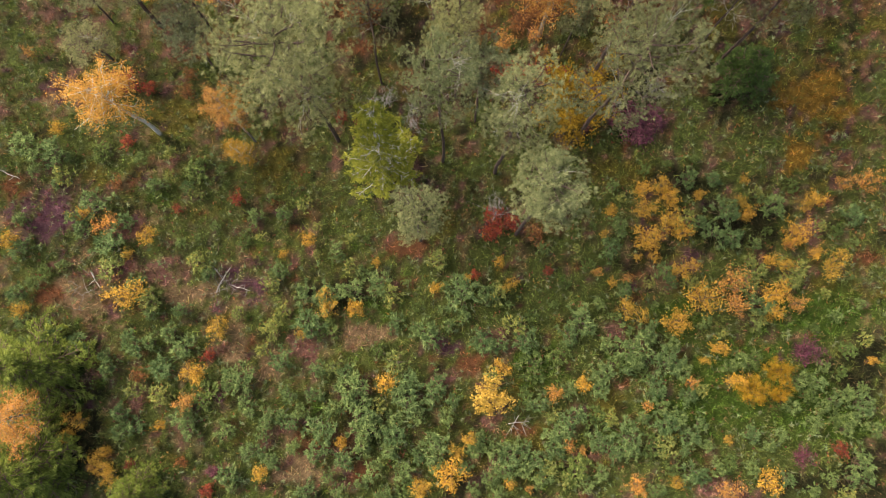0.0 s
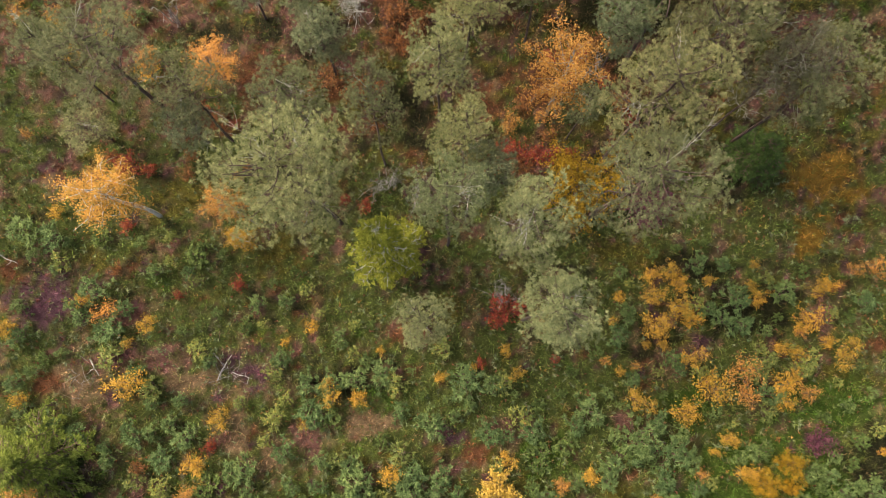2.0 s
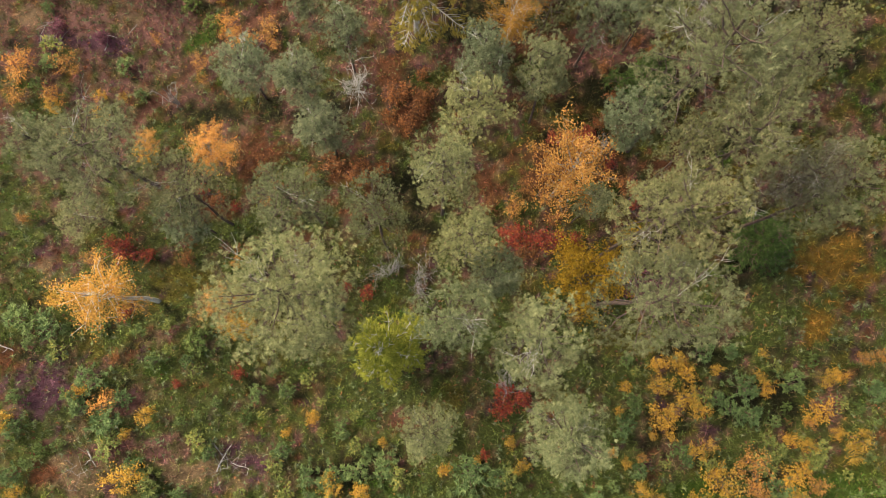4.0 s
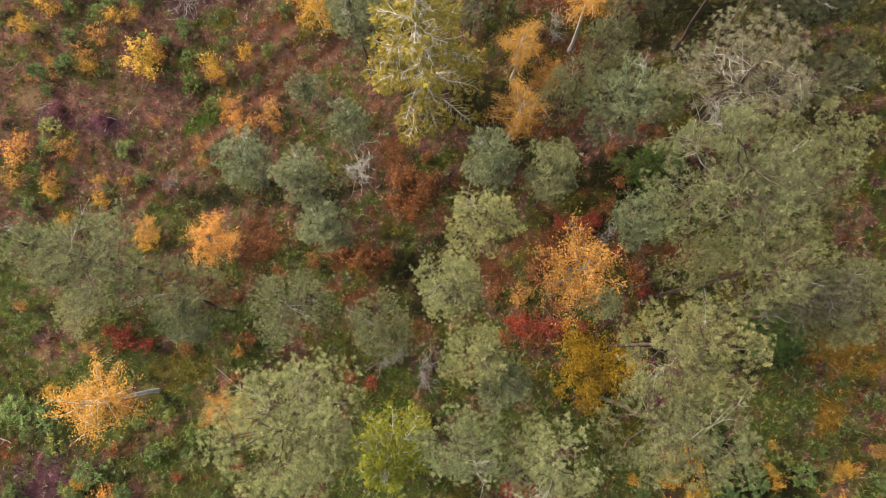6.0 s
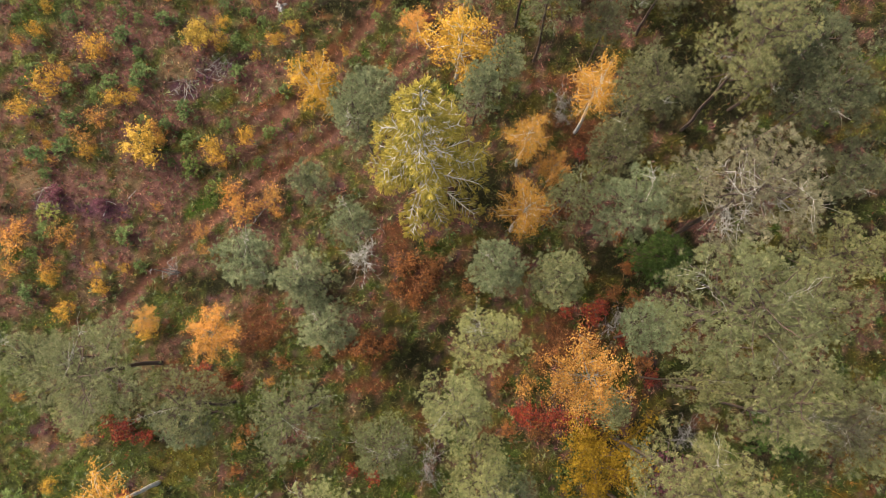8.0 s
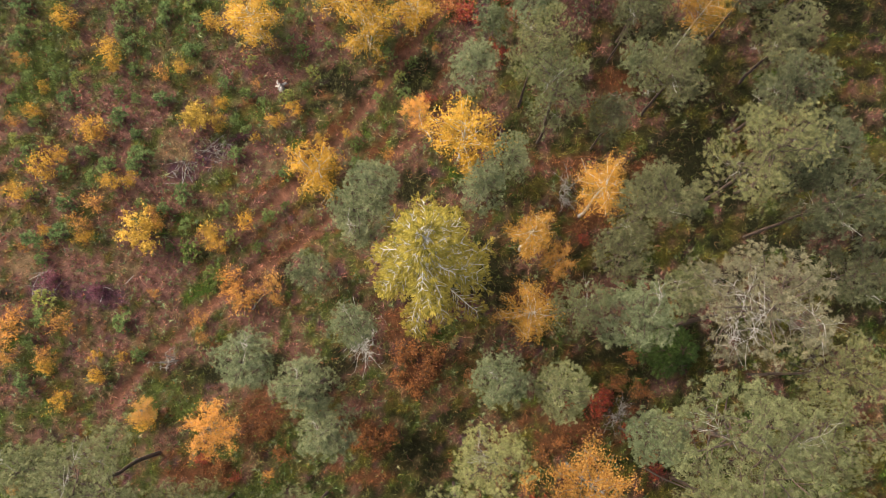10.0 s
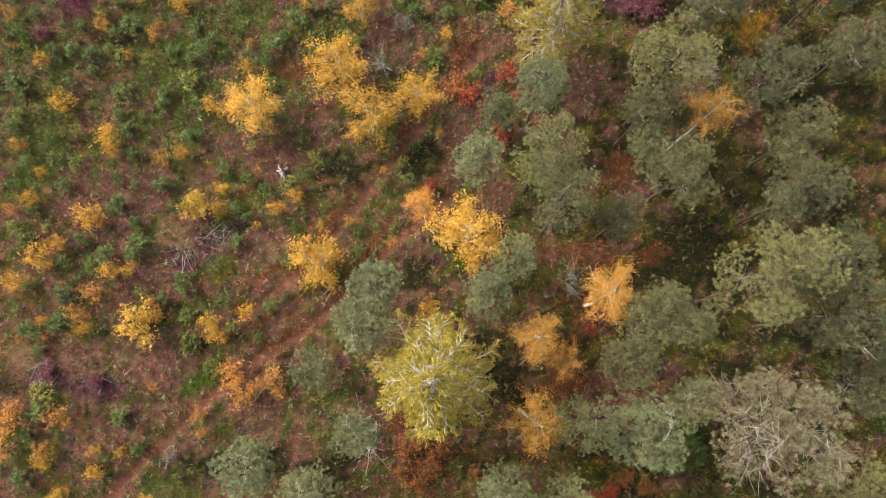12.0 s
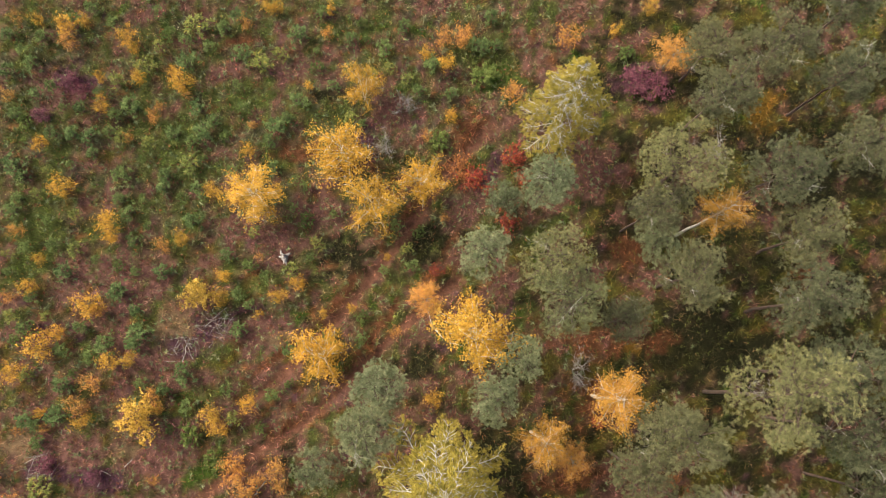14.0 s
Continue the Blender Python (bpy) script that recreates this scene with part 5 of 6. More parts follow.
plant("willow", -2.84, -2.28, 0.97, 0.71)
plant("willow", -2.63, -2.85, 1.02, 0.60)
plant("willow", -4.20, -2.86, 0.94, 0.60)
plant("sapling", -3.52, -3.35, 0.82, 0.20)
plant("willow", -2.84, -3.45, 0.71, 0.40)
plant("willow", -1.65, -3.05, 0.92, 0.50)
plant("willow", -1.85, -3.64, 0.76, 0.40)
plant("willow", -4.40, -3.63, 0.82, 0.40)
plant("willow", -3.42, -3.93, 0.73, 0.40)
plant("willow", -2.82, -4.70, 0.62, 0.28)
plant("willow", -1.35, -4.30, 0.77, 0.40)
plant("willow", -1.26, -1.89, 0.96, 0.56)
plant("willow", -0.38, -1.71, 0.72, 0.44)
plant("willow", 0.32, -1.90, 0.76, 0.32)
plant("willow", -0.27, -3.43, 1.02, 0.60)
plant("willow", -0.27, -4.12, 0.76, 0.32)
plant("willow", -0.86, -3.83, 0.76, 0.32)
plant("sapling_pale", 1.58, -1.87, 1.45, 0.64)
plant("sapling", 0.90, -3.24, 0.96, 0.26)
plant("sapling", 0.55, -3.71, 1.04, 0.28)
plant("sapling", 0.27, -4.46, 1.10, 0.52)
plant("sapling", -0.85, -4.94, 0.99, 0.36)
plant("willow", 1.20, -3.26, 0.69, 0.36)
plant("willow", 2.27, -3.82, 0.89, 0.56)
plant("willow", 2.87, -3.65, 0.69, 0.32)
plant("willow", 3.25, -4.02, 0.79, 0.44)
plant("willow", 2.07, -4.30, 0.85, 0.44)
plant("willow", 3.45, -4.60, 0.64, 0.36)
plant("willow", 4.06, -3.06, 0.81, 0.60)
plant("willow", 4.46, -2.58, 0.77, 0.52)
plant("willow", 3.39, -2.00, 0.69, 0.40)
plant("sapling_orange", 4.44, -3.44, 0.80, 0.24)
plant("sapling_orange", 4.88, -3.57, 0.91, 0.16)
plant("sapling", 2.32, -4.67, 0.94, 0.20)
plant("sapling_orange", 2.97, -4.94, 0.72, 0.16)
plant("willow", -4.76, -4.97, 0.76, 0.40)
plant("willow", -2.03, -5.07, 0.67, 0.32)
plant("willow", -4.00, -4.51, 0.61, 0.24)
plant("lush_bush", 4.64, -4.23, 0.59, 0.60)
plant("willow", 1.68, -4.60, 0.70, 0.28)
plant("willow", 3.85, -3.64, 0.78, 0.40)
plant("willow", 0.71, -4.22, 0.71, 0.36)
plant("willow", 6.70, -0.13, 0.91, 0.71)
plant("willow", 7.35, 0.26, 0.67, 0.32)
plant("willow", 7.89, -0.53, 0.83, 0.60)
plant("willow", 8.31, -0.63, 0.68, 0.28)
plant("willow", 5.68, -0.92, 0.89, 0.50)
plant("willow", 5.49, -1.51, 0.74, 0.40)
plant("willow", 6.52, -0.83, 0.60, 0.28)
plant("willow", 7.47, -1.51, 0.77, 0.50)
plant("willow", 8.66, -1.71, 0.74, 0.40)
plant("sapling_orange", 8.73, -1.31, 0.95, 0.26)
plant("sapling", 9.76, -0.04, 1.08, 0.32)
plant("sapling", 9.29, -0.53, 0.80, 0.18)
plant("lush_bush", 10.95, -0.53, 0.55, 0.40)
plant("mustard", 11.66, -0.82, 1.21, 0.50)
plant("sapling", 10.31, -1.21, 0.98, 0.32)
plant("mustard", 11.75, -1.70, 0.89, 0.28)
plant("willow", 12.45, -1.22, 0.76, 0.40)
plant("sapling_orange", 7.13, -2.05, 0.90, 0.20)
plant("willow", 7.05, -2.49, 0.66, 0.28)
plant("willow", 7.80, -2.67, 0.88, 0.50)
plant("willow", 6.40, -3.05, 0.91, 0.60)
plant("willow", 5.43, -3.25, 0.78, 0.50)
plant("willow", 8.58, -3.16, 0.80, 0.44)
plant("willow", 6.01, -3.63, 0.80, 0.40)
plant("willow", 8.41, -3.65, 0.57, 0.24)
plant("sapling", 9.96, -3.25, 0.79, 0.16)
plant("willow", 8.70, -4.38, 0.93, 0.50)
plant("sapling_orange", 6.70, -4.68, 1.17, 0.36)
plant("sapling", 8.12, -4.64, 0.85, 0.22)
plant("sapling_orange", 9.77, -4.92, 1.22, 0.40)
plant("sapling", 11.25, -4.64, 1.19, 0.40)
plant("red_bush", 13.93, -3.59, 0.60, 0.28)
plant("purple_bush", 12.58, -3.86, 0.42, 0.32)
plant("willow", 14.58, -4.01, 0.91, 0.50)
plant("willow", 14.21, -4.59, 0.73, 0.32)
plant("willow", 11.95, -4.59, 0.74, 0.28)
plant("willow", 14.80, -4.59, 0.72, 0.28)
plant("willow", 14.74, -2.09, 0.88, 0.50)
plant("willow", 13.81, -1.90, 0.71, 0.28)
plant("willow", 10.76, -3.06, 0.78, 0.40)
plant("sapling", 15.21, -0.53, 0.72, 0.16)
plant("willow", 9.02, -2.68, 0.69, 0.28)
plant("willow_light", 5.87, -2.49, 0.65, 0.32)
plant("willow", 5.51, -4.41, 0.66, 0.36)
plant("willow", 7.34, -4.97, 0.75, 0.32)
plant("purple_bush", 13.00, -0.23, 0.47, 0.44)
plant("lush_bush", 14.43, -0.14, 0.44, 0.36)
plant("willow", 13.28, -1.32, 0.65, 0.36)
plant("willow", 14.12, -2.87, 0.77, 0.32)
sprout("willow", 5.84, 0.06, 0.67, 0.36)
sprout("lush_bush", 6.35, -0.53, 0.44, 0.40)
sprout("willow", 6.90, -0.53, 0.80, 0.36)
sprout("lush_bush", 7.15, -0.93, 0.41, 0.30)
sprout("willow", 8.12, 0.06, 0.80, 0.36)
sprout("willow", 8.49, -0.92, 0.77, 0.36)
sprout("willow_light", 9.05, -1.51, 0.79, 0.28)
sprout("willow", 7.64, -2.10, 0.77, 0.30)
sprout("willow", 8.22, -2.48, 0.78, 0.40)
sprout("lush_bush", 5.29, -2.50, 0.54, 0.38)
sprout("willow", 6.62, -3.65, 0.63, 0.34)
sprout("lush_bush", 7.24, -3.46, 0.53, 0.38)
sprout("willow_light", 7.78, -3.44, 0.80, 0.38)
sprout("willow", 9.18, -3.45, 0.71, 0.28)
sprout("lush_bush", 8.02, -4.25, 0.40, 0.28)
sprout("willow", 9.53, -4.21, 0.73, 0.30)
sprout("lush_bush", 9.97, -4.04, 0.55, 0.36)
sprout("willow", 10.73, -4.22, 0.63, 0.34)
sprout("willow", 12.22, -2.10, 0.70, 0.36)
sprout("lush_bush", 12.90, -1.72, 0.50, 0.36)
sprout("willow", 13.39, -2.10, 0.76, 0.32)
sprout("willow", 14.23, -1.71, 0.70, 0.38)
sprout("willow", 14.38, -2.49, 0.68, 0.38)
sprout("willow", 12.98, -2.68, 0.68, 0.36)
sprout("lush_bush", 13.83, -2.50, 0.52, 0.40)
sprout("willow", 11.75, -3.06, 0.75, 0.32)
sprout("willow", 11.35, -3.45, 0.67, 0.30)
sprout("willow", 10.51, -0.53, 0.74, 0.40)
sprout("willow", 10.12, -0.73, 0.64, 0.28)
sprout("lush_bush", 12.94, -1.13, 0.47, 0.34)
sprout("willow", 13.53, -0.73, 0.60, 0.28)
sprout("lush_bush", 14.17, -0.93, 0.45, 0.28)
sprout("willow", 14.82, -1.51, 0.76, 0.28)
sprout("willow", 15.12, -2.87, 0.73, 0.38)
sprout("willow", 13.43, -4.59, 0.72, 0.28)
sprout("willow", 12.84, -4.98, 0.62, 0.30)
sprout("willow_light", 13.95, -5.15, 0.79, 0.32)
sprout("willow", -5.03, -2.29, 0.75, 0.32)
sprout("willow", -3.84, -2.10, 0.75, 0.34)
sprout("willow_light", -2.26, -2.10, 0.73, 0.28)
sprout("willow", -1.66, -2.48, 0.75, 0.38)
sprout("willow", -0.87, -2.49, 0.70, 0.28)
sprout("willow", 0.12, -2.48, 0.79, 0.34)
sprout("willow", 1.10, -3.65, 0.66, 0.36)
sprout("willow", 1.69, -3.65, 0.65, 0.36)
sprout("willow", 2.86, -4.21, 0.80, 0.38)
sprout("willow_light", 3.64, -4.20, 0.85, 0.34)
sprout("willow_light", 4.23, -4.59, 0.73, 0.28)
sprout("willow", 5.01, -4.79, 0.68, 0.30)
sprout("willow", -2.43, -4.21, 0.81, 0.40)
sprout("lush_bush", -1.26, -5.00, 0.47, 0.40)
sprout("willow", 1.10, -4.98, 0.63, 0.28)
sprout("willow", 1.88, -4.98, 0.66, 0.34)
sprout("lush_bush", 2.92, -1.72, 0.50, 0.36)
sprout("willow_light", 3.88, -2.49, 0.69, 0.28)
sprout("willow", -5.21, -3.46, 0.64, 0.30)
sprout("willow", -3.59, -4.97, 0.74, 0.32)
sprout("willow", 5.57, 1.47, 0.74, 0.26)
sprout("willow", 6.18, 1.07, 0.59, 0.22)
sprout("willow", 7.60, 1.47, 0.63, 0.18)
sprout("willow", 9.39, 0.86, 0.64, 0.26)
sprout("willow_light", 9.96, 0.46, 0.71, 0.18)
sprout("willow_light", 7.42, 2.28, 0.69, 0.22)
sprout("willow_light", 6.52, 5.38, 0.62, 0.20)
sprout("lush_bush", 7.42, 6.47, 0.40, 0.24)
sprout("lush_bush", 8.27, 6.69, 0.36, 0.20)
sprout("lush_bush", 9.31, 6.89, 0.40, 0.20)
sprout("willow_light", 11.47, 5.59, 0.66, 0.22)
sprout("lush_bush", 12.79, 5.83, 0.40, 0.26)
sprout("willow", 11.37, 3.71, 0.64, 0.28)
sprout("lush_bush", 11.85, 4.15, 0.44, 0.20)
sprout("willow_light", 13.66, 4.34, 0.63, 0.24)
sprout("lush_bush", 14.30, 4.14, 0.49, 0.26)
sprout("willow", 14.86, 3.72, 0.59, 0.18)
sprout("willow", 14.56, 2.48, 0.61, 0.18)
sprout("willow_light", 13.69, 1.87, 0.67, 0.22)
sprout("willow", 14.02, 1.06, 0.73, 0.28)
sprout("willow", 14.86, 1.47, 0.70, 0.24)
sprout("lush_bush", 13.27, 0.67, 0.44, 0.26)
sprout("willow_light", 14.97, 0.26, 0.70, 0.26)
sprout("willow", -14.97, 6.42, 0.71, 0.28)
sprout("lush_bush", -13.64, 6.89, 0.45, 0.20)
sprout("willow", -11.09, 6.86, 0.64, 0.26)
sprout("willow_light", -10.03, 7.05, 0.75, 0.26)
sprout("willow_light", -9.99, 6.21, 0.76, 0.22)
sprout("willow", -8.17, 6.44, 0.60, 0.20)
sprout("lush_bush", -7.98, 5.83, 0.37, 0.18)
sprout("willow", -8.29, 4.34, 0.60, 0.24)
sprout("willow", -8.88, 3.92, 0.63, 0.18)
sprout("willow", -9.48, 3.71, 0.65, 0.22)
sprout("willow_light", -6.62, 3.91, 0.74, 0.20)
sprout("willow", -6.26, 5.38, 0.67, 0.20)
sprout("lush_bush", -5.48, 5.83, 0.39, 0.22)
sprout("willow_light", -5.02, 5.17, 0.66, 0.28)
sprout("willow_light", -4.60, 4.34, 0.62, 0.20)
sprout("willow_light", -4.58, 3.31, 0.59, 0.18)
sprout("willow_light", -3.35, 3.91, 0.71, 0.22)
sprout("lush_bush", -2.75, 3.94, 0.43, 0.18)
sprout("willow", -2.92, 2.68, 0.74, 0.28)
sprout("willow", -1.30, 2.28, 0.56, 0.18)
sprout("lush_bush", -0.89, 1.47, 0.46, 0.22)
sprout("willow", -0.08, 1.27, 0.57, 0.18)
sprout("willow", 0.73, 1.06, 0.64, 0.26)
sprout("willow", 2.35, 1.47, 0.63, 0.18)
sprout("lush_bush", 3.17, 1.07, 0.40, 0.28)
sprout("lush_bush", 3.99, 1.48, 0.36, 0.20)
sprout("lush_bush", 4.40, 2.29, 0.45, 0.22)
sprout("willow", 3.60, 3.51, 0.63, 0.28)
sprout("willow_light", 4.82, 3.51, 0.62, 0.18)
sprout("lush_bush", 5.24, 2.90, 0.44, 0.24)
sprout("lush_bush", 5.48, 4.36, 0.42, 0.18)
sprout("lush_bush", -14.40, 2.70, 0.38, 0.26)
sprout("willow", -14.70, 2.28, 0.64, 0.28)
sprout("willow", -13.72, 2.89, 0.65, 0.26)

plant("sapling", -15.34, 34.24, 1.10, 0.40)
plant("willow", -15.09, 34.71, 0.65, 0.32)
plant("sapling", -14.56, 34.52, 0.92, 0.24)
plant("willow", -14.33, 35.02, 0.75, 0.28)
plant("willow", -16.19, 33.91, 0.68, 0.32)
plant("sapling", -16.40, 34.53, 0.86, 0.20)
plant("sapling_orange", -15.13, 33.61, 0.94, 0.36)
plant("sapling", -12.91, 33.84, 0.94, 0.32)
plant("sapling", -12.69, 33.41, 0.89, 0.20)
plant("willow_light", -10.32, 34.45, 0.80, 0.50)
plant("willow", -8.83, 34.67, 0.81, 0.36)
plant("sapling_orange", -8.46, 34.38, 1.06, 0.28)
plant("sapling", -7.66, 35.12, 0.85, 0.28)
plant("willow", -9.35, 34.23, 0.75, 0.28)
plant("willow", -10.68, 32.89, 0.74, 0.40)
plant("willow", -8.55, 33.21, 0.82, 0.40)
plant("willow_light", -7.89, 32.85, 0.90, 0.44)
plant("willow_light", -7.19, 33.24, 0.68, 0.28)
plant("willow_light", -12.24, 32.76, 0.82, 0.36)
plant("sapling", -12.48, 32.27, 1.02, 0.30)
plant("willow_light", -13.27, 32.20, 0.81, 0.32)
plant("sapling", -13.94, 32.29, 0.91, 0.20)
plant("willow", -13.88, 31.66, 0.75, 0.28)
plant("sapling", -13.71, 31.18, 1.00, 0.28)
plant("willow", -12.68, 31.22, 0.80, 0.44)
plant("sapling_orange", -11.90, 30.77, 0.88, 0.30)
plant("sapling_orange", -11.56, 31.22, 0.80, 0.16)
plant("sapling", -10.78, 32.04, 1.06, 0.40)
plant("sapling", -11.15, 32.52, 0.90, 0.20)
plant("sapling_orange", -10.62, 31.64, 0.90, 0.20)
plant("willow", -14.82, 30.14, 0.75, 0.36)
plant("willow", -14.21, 30.05, 0.67, 0.36)
plant("willow", -15.57, 30.15, 0.70, 0.28)
plant("sapling", -15.93, 29.78, 0.94, 0.24)
plant("willow_light", -13.06, 30.05, 0.66, 0.28)
plant("sapling_orange", -12.67, 30.00, 0.94, 0.20)
plant("willow", -14.59, 31.13, 0.70, 0.28)
plant("willow", -16.55, 32.80, 0.63, 0.32)
plant("willow", -17.32, 32.54, 0.78, 0.32)
plant("willow", -16.36, 31.69, 0.61, 0.28)
plant("willow", -17.02, 30.92, 0.64, 0.28)
plant("lush_bush", -16.73, 30.62, 0.47, 0.28)
plant("willow", -10.16, 31.12, 0.75, 0.36)
plant("willow", -9.89, 30.14, 0.81, 0.44)
plant("willow", -9.52, 30.59, 0.70, 0.28)
plant("willow", -11.07, 30.15, 0.69, 0.32)
plant("willow", -10.33, 29.84, 0.64, 0.28)
plant("sapling_orange", -8.14, 30.47, 0.76, 0.18)
plant("willow", -7.20, 30.38, 0.70, 0.44)
plant("willow", -7.49, 29.83, 0.71, 0.28)
plant("willow", -6.79, 30.70, 0.72, 0.28)
plant("sapling", -8.18, 29.47, 0.91, 0.24)
plant("willow", -7.25, 28.87, 0.71, 0.28)
plant("willow", -16.91, 28.95, 0.76, 0.44)
plant("willow", -16.61, 28.54, 0.63, 0.28)
plant("willow", -12.84, 28.53, 0.74, 0.40)
plant("willow", -14.04, 29.39, 0.74, 0.28)
plant("willow_light", -10.37, 28.97, 0.72, 0.40)
plant("willow", -11.29, 28.54, 0.70, 0.32)
plant("willow", -17.49, 34.02, 0.65, 0.32)
plant("sapling_orange", -17.22, 34.61, 0.97, 0.24)
plant("sapling_orange", -17.20, 31.62, 0.92, 0.28)
plant("purple_bush", -15.17, 32.28, 0.47, 0.36)
plant("purple_bush", -14.72, 31.84, 0.44, 0.28)
plant("purple_bush", -16.01, 30.84, 0.47, 0.32)
plant("sapling", -14.95, 28.04, 1.18, 0.40)
plant("willow", -10.02, 28.02, 0.67, 0.32)
plant("sapling", -9.41, 27.85, 1.15, 0.36)
plant("willow", -16.65, 27.70, 0.60, 0.28)
plant("willow", -16.80, 27.27, 0.66, 0.32)
plant("willow", -12.92, 27.70, 0.60, 0.28)
plant("willow", -11.38, 28.13, 0.63, 0.32)
plant("sapling", -13.18, 26.68, 1.29, 0.48)
plant("sapling", -13.05, 26.20, 0.91, 0.20)
plant("willow", -12.57, 27.17, 0.64, 0.32)
plant("willow", -12.30, 26.13, 0.62, 0.28)
plant("sapling_orange", -11.19, 25.90, 0.93, 0.28)
plant("sapling", -10.52, 26.20, 1.01, 0.28)
plant("willow", -10.14, 26.84, 0.83, 0.40)
plant("sapling_orange", -16.50, 26.39, 1.02, 0.28)
plant("willow_light", -14.40, 25.80, 0.74, 0.28)
plant("sapling", -15.67, 25.38, 0.82, 0.24)
plant("willow", -14.75, 24.98, 0.71, 0.36)
plant("willow", -11.20, 24.99, 0.67, 0.36)
plant("sapling_pale", -9.81, 24.24, 1.51, 0.52)
plant("sapling", -9.05, 24.06, 1.02, 0.32)
plant("willow", -8.89, 25.62, 0.62, 0.28)
plant("sapling", -8.92, 24.84, 0.84, 0.24)
plant("sapling_orange", -7.66, 25.54, 0.87, 0.16)
plant("sapling", -6.96, 24.07, 0.83, 0.28)
plant("sapling", -7.60, 23.47, 0.87, 0.16)
plant("sapling", -15.81, 24.35, 1.05, 0.28)
plant("sapling_orange", -16.50, 24.05, 1.01, 0.24)
plant("willow", -15.82, 24.07, 0.65, 0.28)
plant("sapling", -13.60, 23.74, 1.21, 0.48)
plant("sapling_orange", -13.27, 23.55, 0.92, 0.24)
plant("willow", -12.65, 24.27, 0.79, 0.40)
plant("willow", -12.01, 23.56, 0.76, 0.28)
plant("willow", -11.83, 22.76, 0.87, 0.48)
plant("willow", -12.05, 22.32, 0.66, 0.32)
plant("willow", -13.01, 22.36, 0.84, 0.40)
plant("willow", -8.39, 22.87, 0.70, 0.32)
plant("sapling", -14.80, 22.75, 0.98, 0.28)
plant("sapling", -15.25, 22.15, 1.30, 0.50)
plant("willow", -15.94, 22.96, 0.61, 0.32)
plant("willow", -13.89, 22.96, 0.72, 0.28)
plant("sapling", -16.14, 21.37, 1.10, 0.40)
plant("willow_light", -15.76, 21.27, 0.73, 0.28)
plant("willow", -14.44, 20.97, 0.73, 0.36)
plant("sapling", -12.84, 21.67, 0.92, 0.32)
plant("sapling", -12.14, 21.77, 0.96, 0.28)
plant("sapling_orange", -13.39, 20.98, 0.92, 0.36)
plant("sapling_pale", -11.56, 19.95, 1.66, 0.64)
plant("sapling_orange", -11.27, 20.60, 0.99, 0.28)
plant("sapling_orange", -11.01, 20.11, 0.89, 0.24)
plant("sapling_orange", -13.79, 20.21, 1.07, 0.36)
plant("sapling", -13.56, 19.73, 1.07, 0.28)
plant("willow", -14.51, 19.91, 0.88, 0.44)
plant("willow", -15.65, 19.70, 0.66, 0.36)
plant("willow", -15.29, 19.57, 0.72, 0.28)
plant("sapling", -15.12, 20.00, 0.86, 0.18)
plant("sapling_orange", -15.02, 19.42, 0.73, 0.18)
plant("willow", -15.20, 18.93, 0.65, 0.28)
plant("sapling_orange", -15.89, 19.32, 0.75, 0.16)
plant("sapling", -9.18, 20.02, 0.93, 0.36)
plant("sapling", -8.90, 19.45, 1.01, 0.32)
plant("sapling", -7.84, 20.32, 1.12, 0.32)
plant("willow", -10.18, 21.28, 0.73, 0.40)
plant("willow", -10.84, 20.79, 0.74, 0.28)
plant("sapling_orange", -10.98, 17.73, 0.90, 0.20)
plant("willow_light", -14.95, 17.42, 0.74, 0.40)
plant("sapling_orange", -7.86, 17.48, 1.3, 0.5)
plant("sapling_orange", -8.19, 17.73, 1.0, 0.34)
plant("lush_bush", -9.90, 19.23, 0.57, 0.40)
plant("willow", -6.51, 22.17, 0.71, 0.28)
plant("purple_bush", -14.88, 18.16, 0.52, 0.36)
plant("purple_bush", -13.11, 17.77, 0.43, 0.28)
plant("lush_bush", -8.98, 18.36, 0.53, 0.36)
plant("willow", -6.45, 33.99, 0.85, 0.40)
plant("sapling_orange", -5.37, 34.06, 0.99, 0.24)
plant("sapling", -5.30, 35.01, 0.84, 0.20)
plant("willow", -5.63, 34.93, 0.72, 0.28)
plant("sapling", -7.33, 35.10, 0.90, 0.24)
plant("willow", -3.26, 33.48, 0.66, 0.36)
plant("willow", -4.55, 33.95, 0.59, 0.28)
plant("willow", -2.52, 34.40, 0.60, 0.28)
plant("sapling_orange", -1.02, 33.85, 0.97, 0.36)
plant("sapling_orange", -0.17, 33.94, 1.05, 0.44)
plant("sapling", -1.65, 33.20, 0.90, 0.24)
plant("willow", -1.44, 32.78, 0.80, 0.40)
plant("sapling", -0.81, 32.84, 1.01, 0.32)
plant("willow", 0.36, 33.58, 0.75, 0.40)
plant("willow", 0.80, 34.71, 0.73, 0.32)
plant("willow", 1.01, 33.61, 0.61, 0.24)
plant("willow", -6.39, 31.35, 0.73, 0.36)
plant("sapling", -6.01, 31.87, 0.86, 0.16)
plant("willow_light", -2.39, 32.25, 0.70, 0.28)
plant("willow", -0.70, 31.72, 0.61, 0.28)
plant("sapling_orange", 1.48, 31.56, 1.33, 0.48)
plant("willow", -1.97, 31.80, 0.71, 0.28)
plant("sapling", -0.70, 30.79, 0.87, 0.24)
plant("lush_bush", 0.58, 32.50, 0.57, 0.56)
plant("lush_bush", -1.12, 29.88, 0.51, 0.40)
plant("sapling_orange", -1.64, 30.03, 0.88, 0.20)
plant("willow", -5.15, 32.01, 0.56, 0.24)
plant("sapling", -6.17, 24.58, 0.88, 0.28)
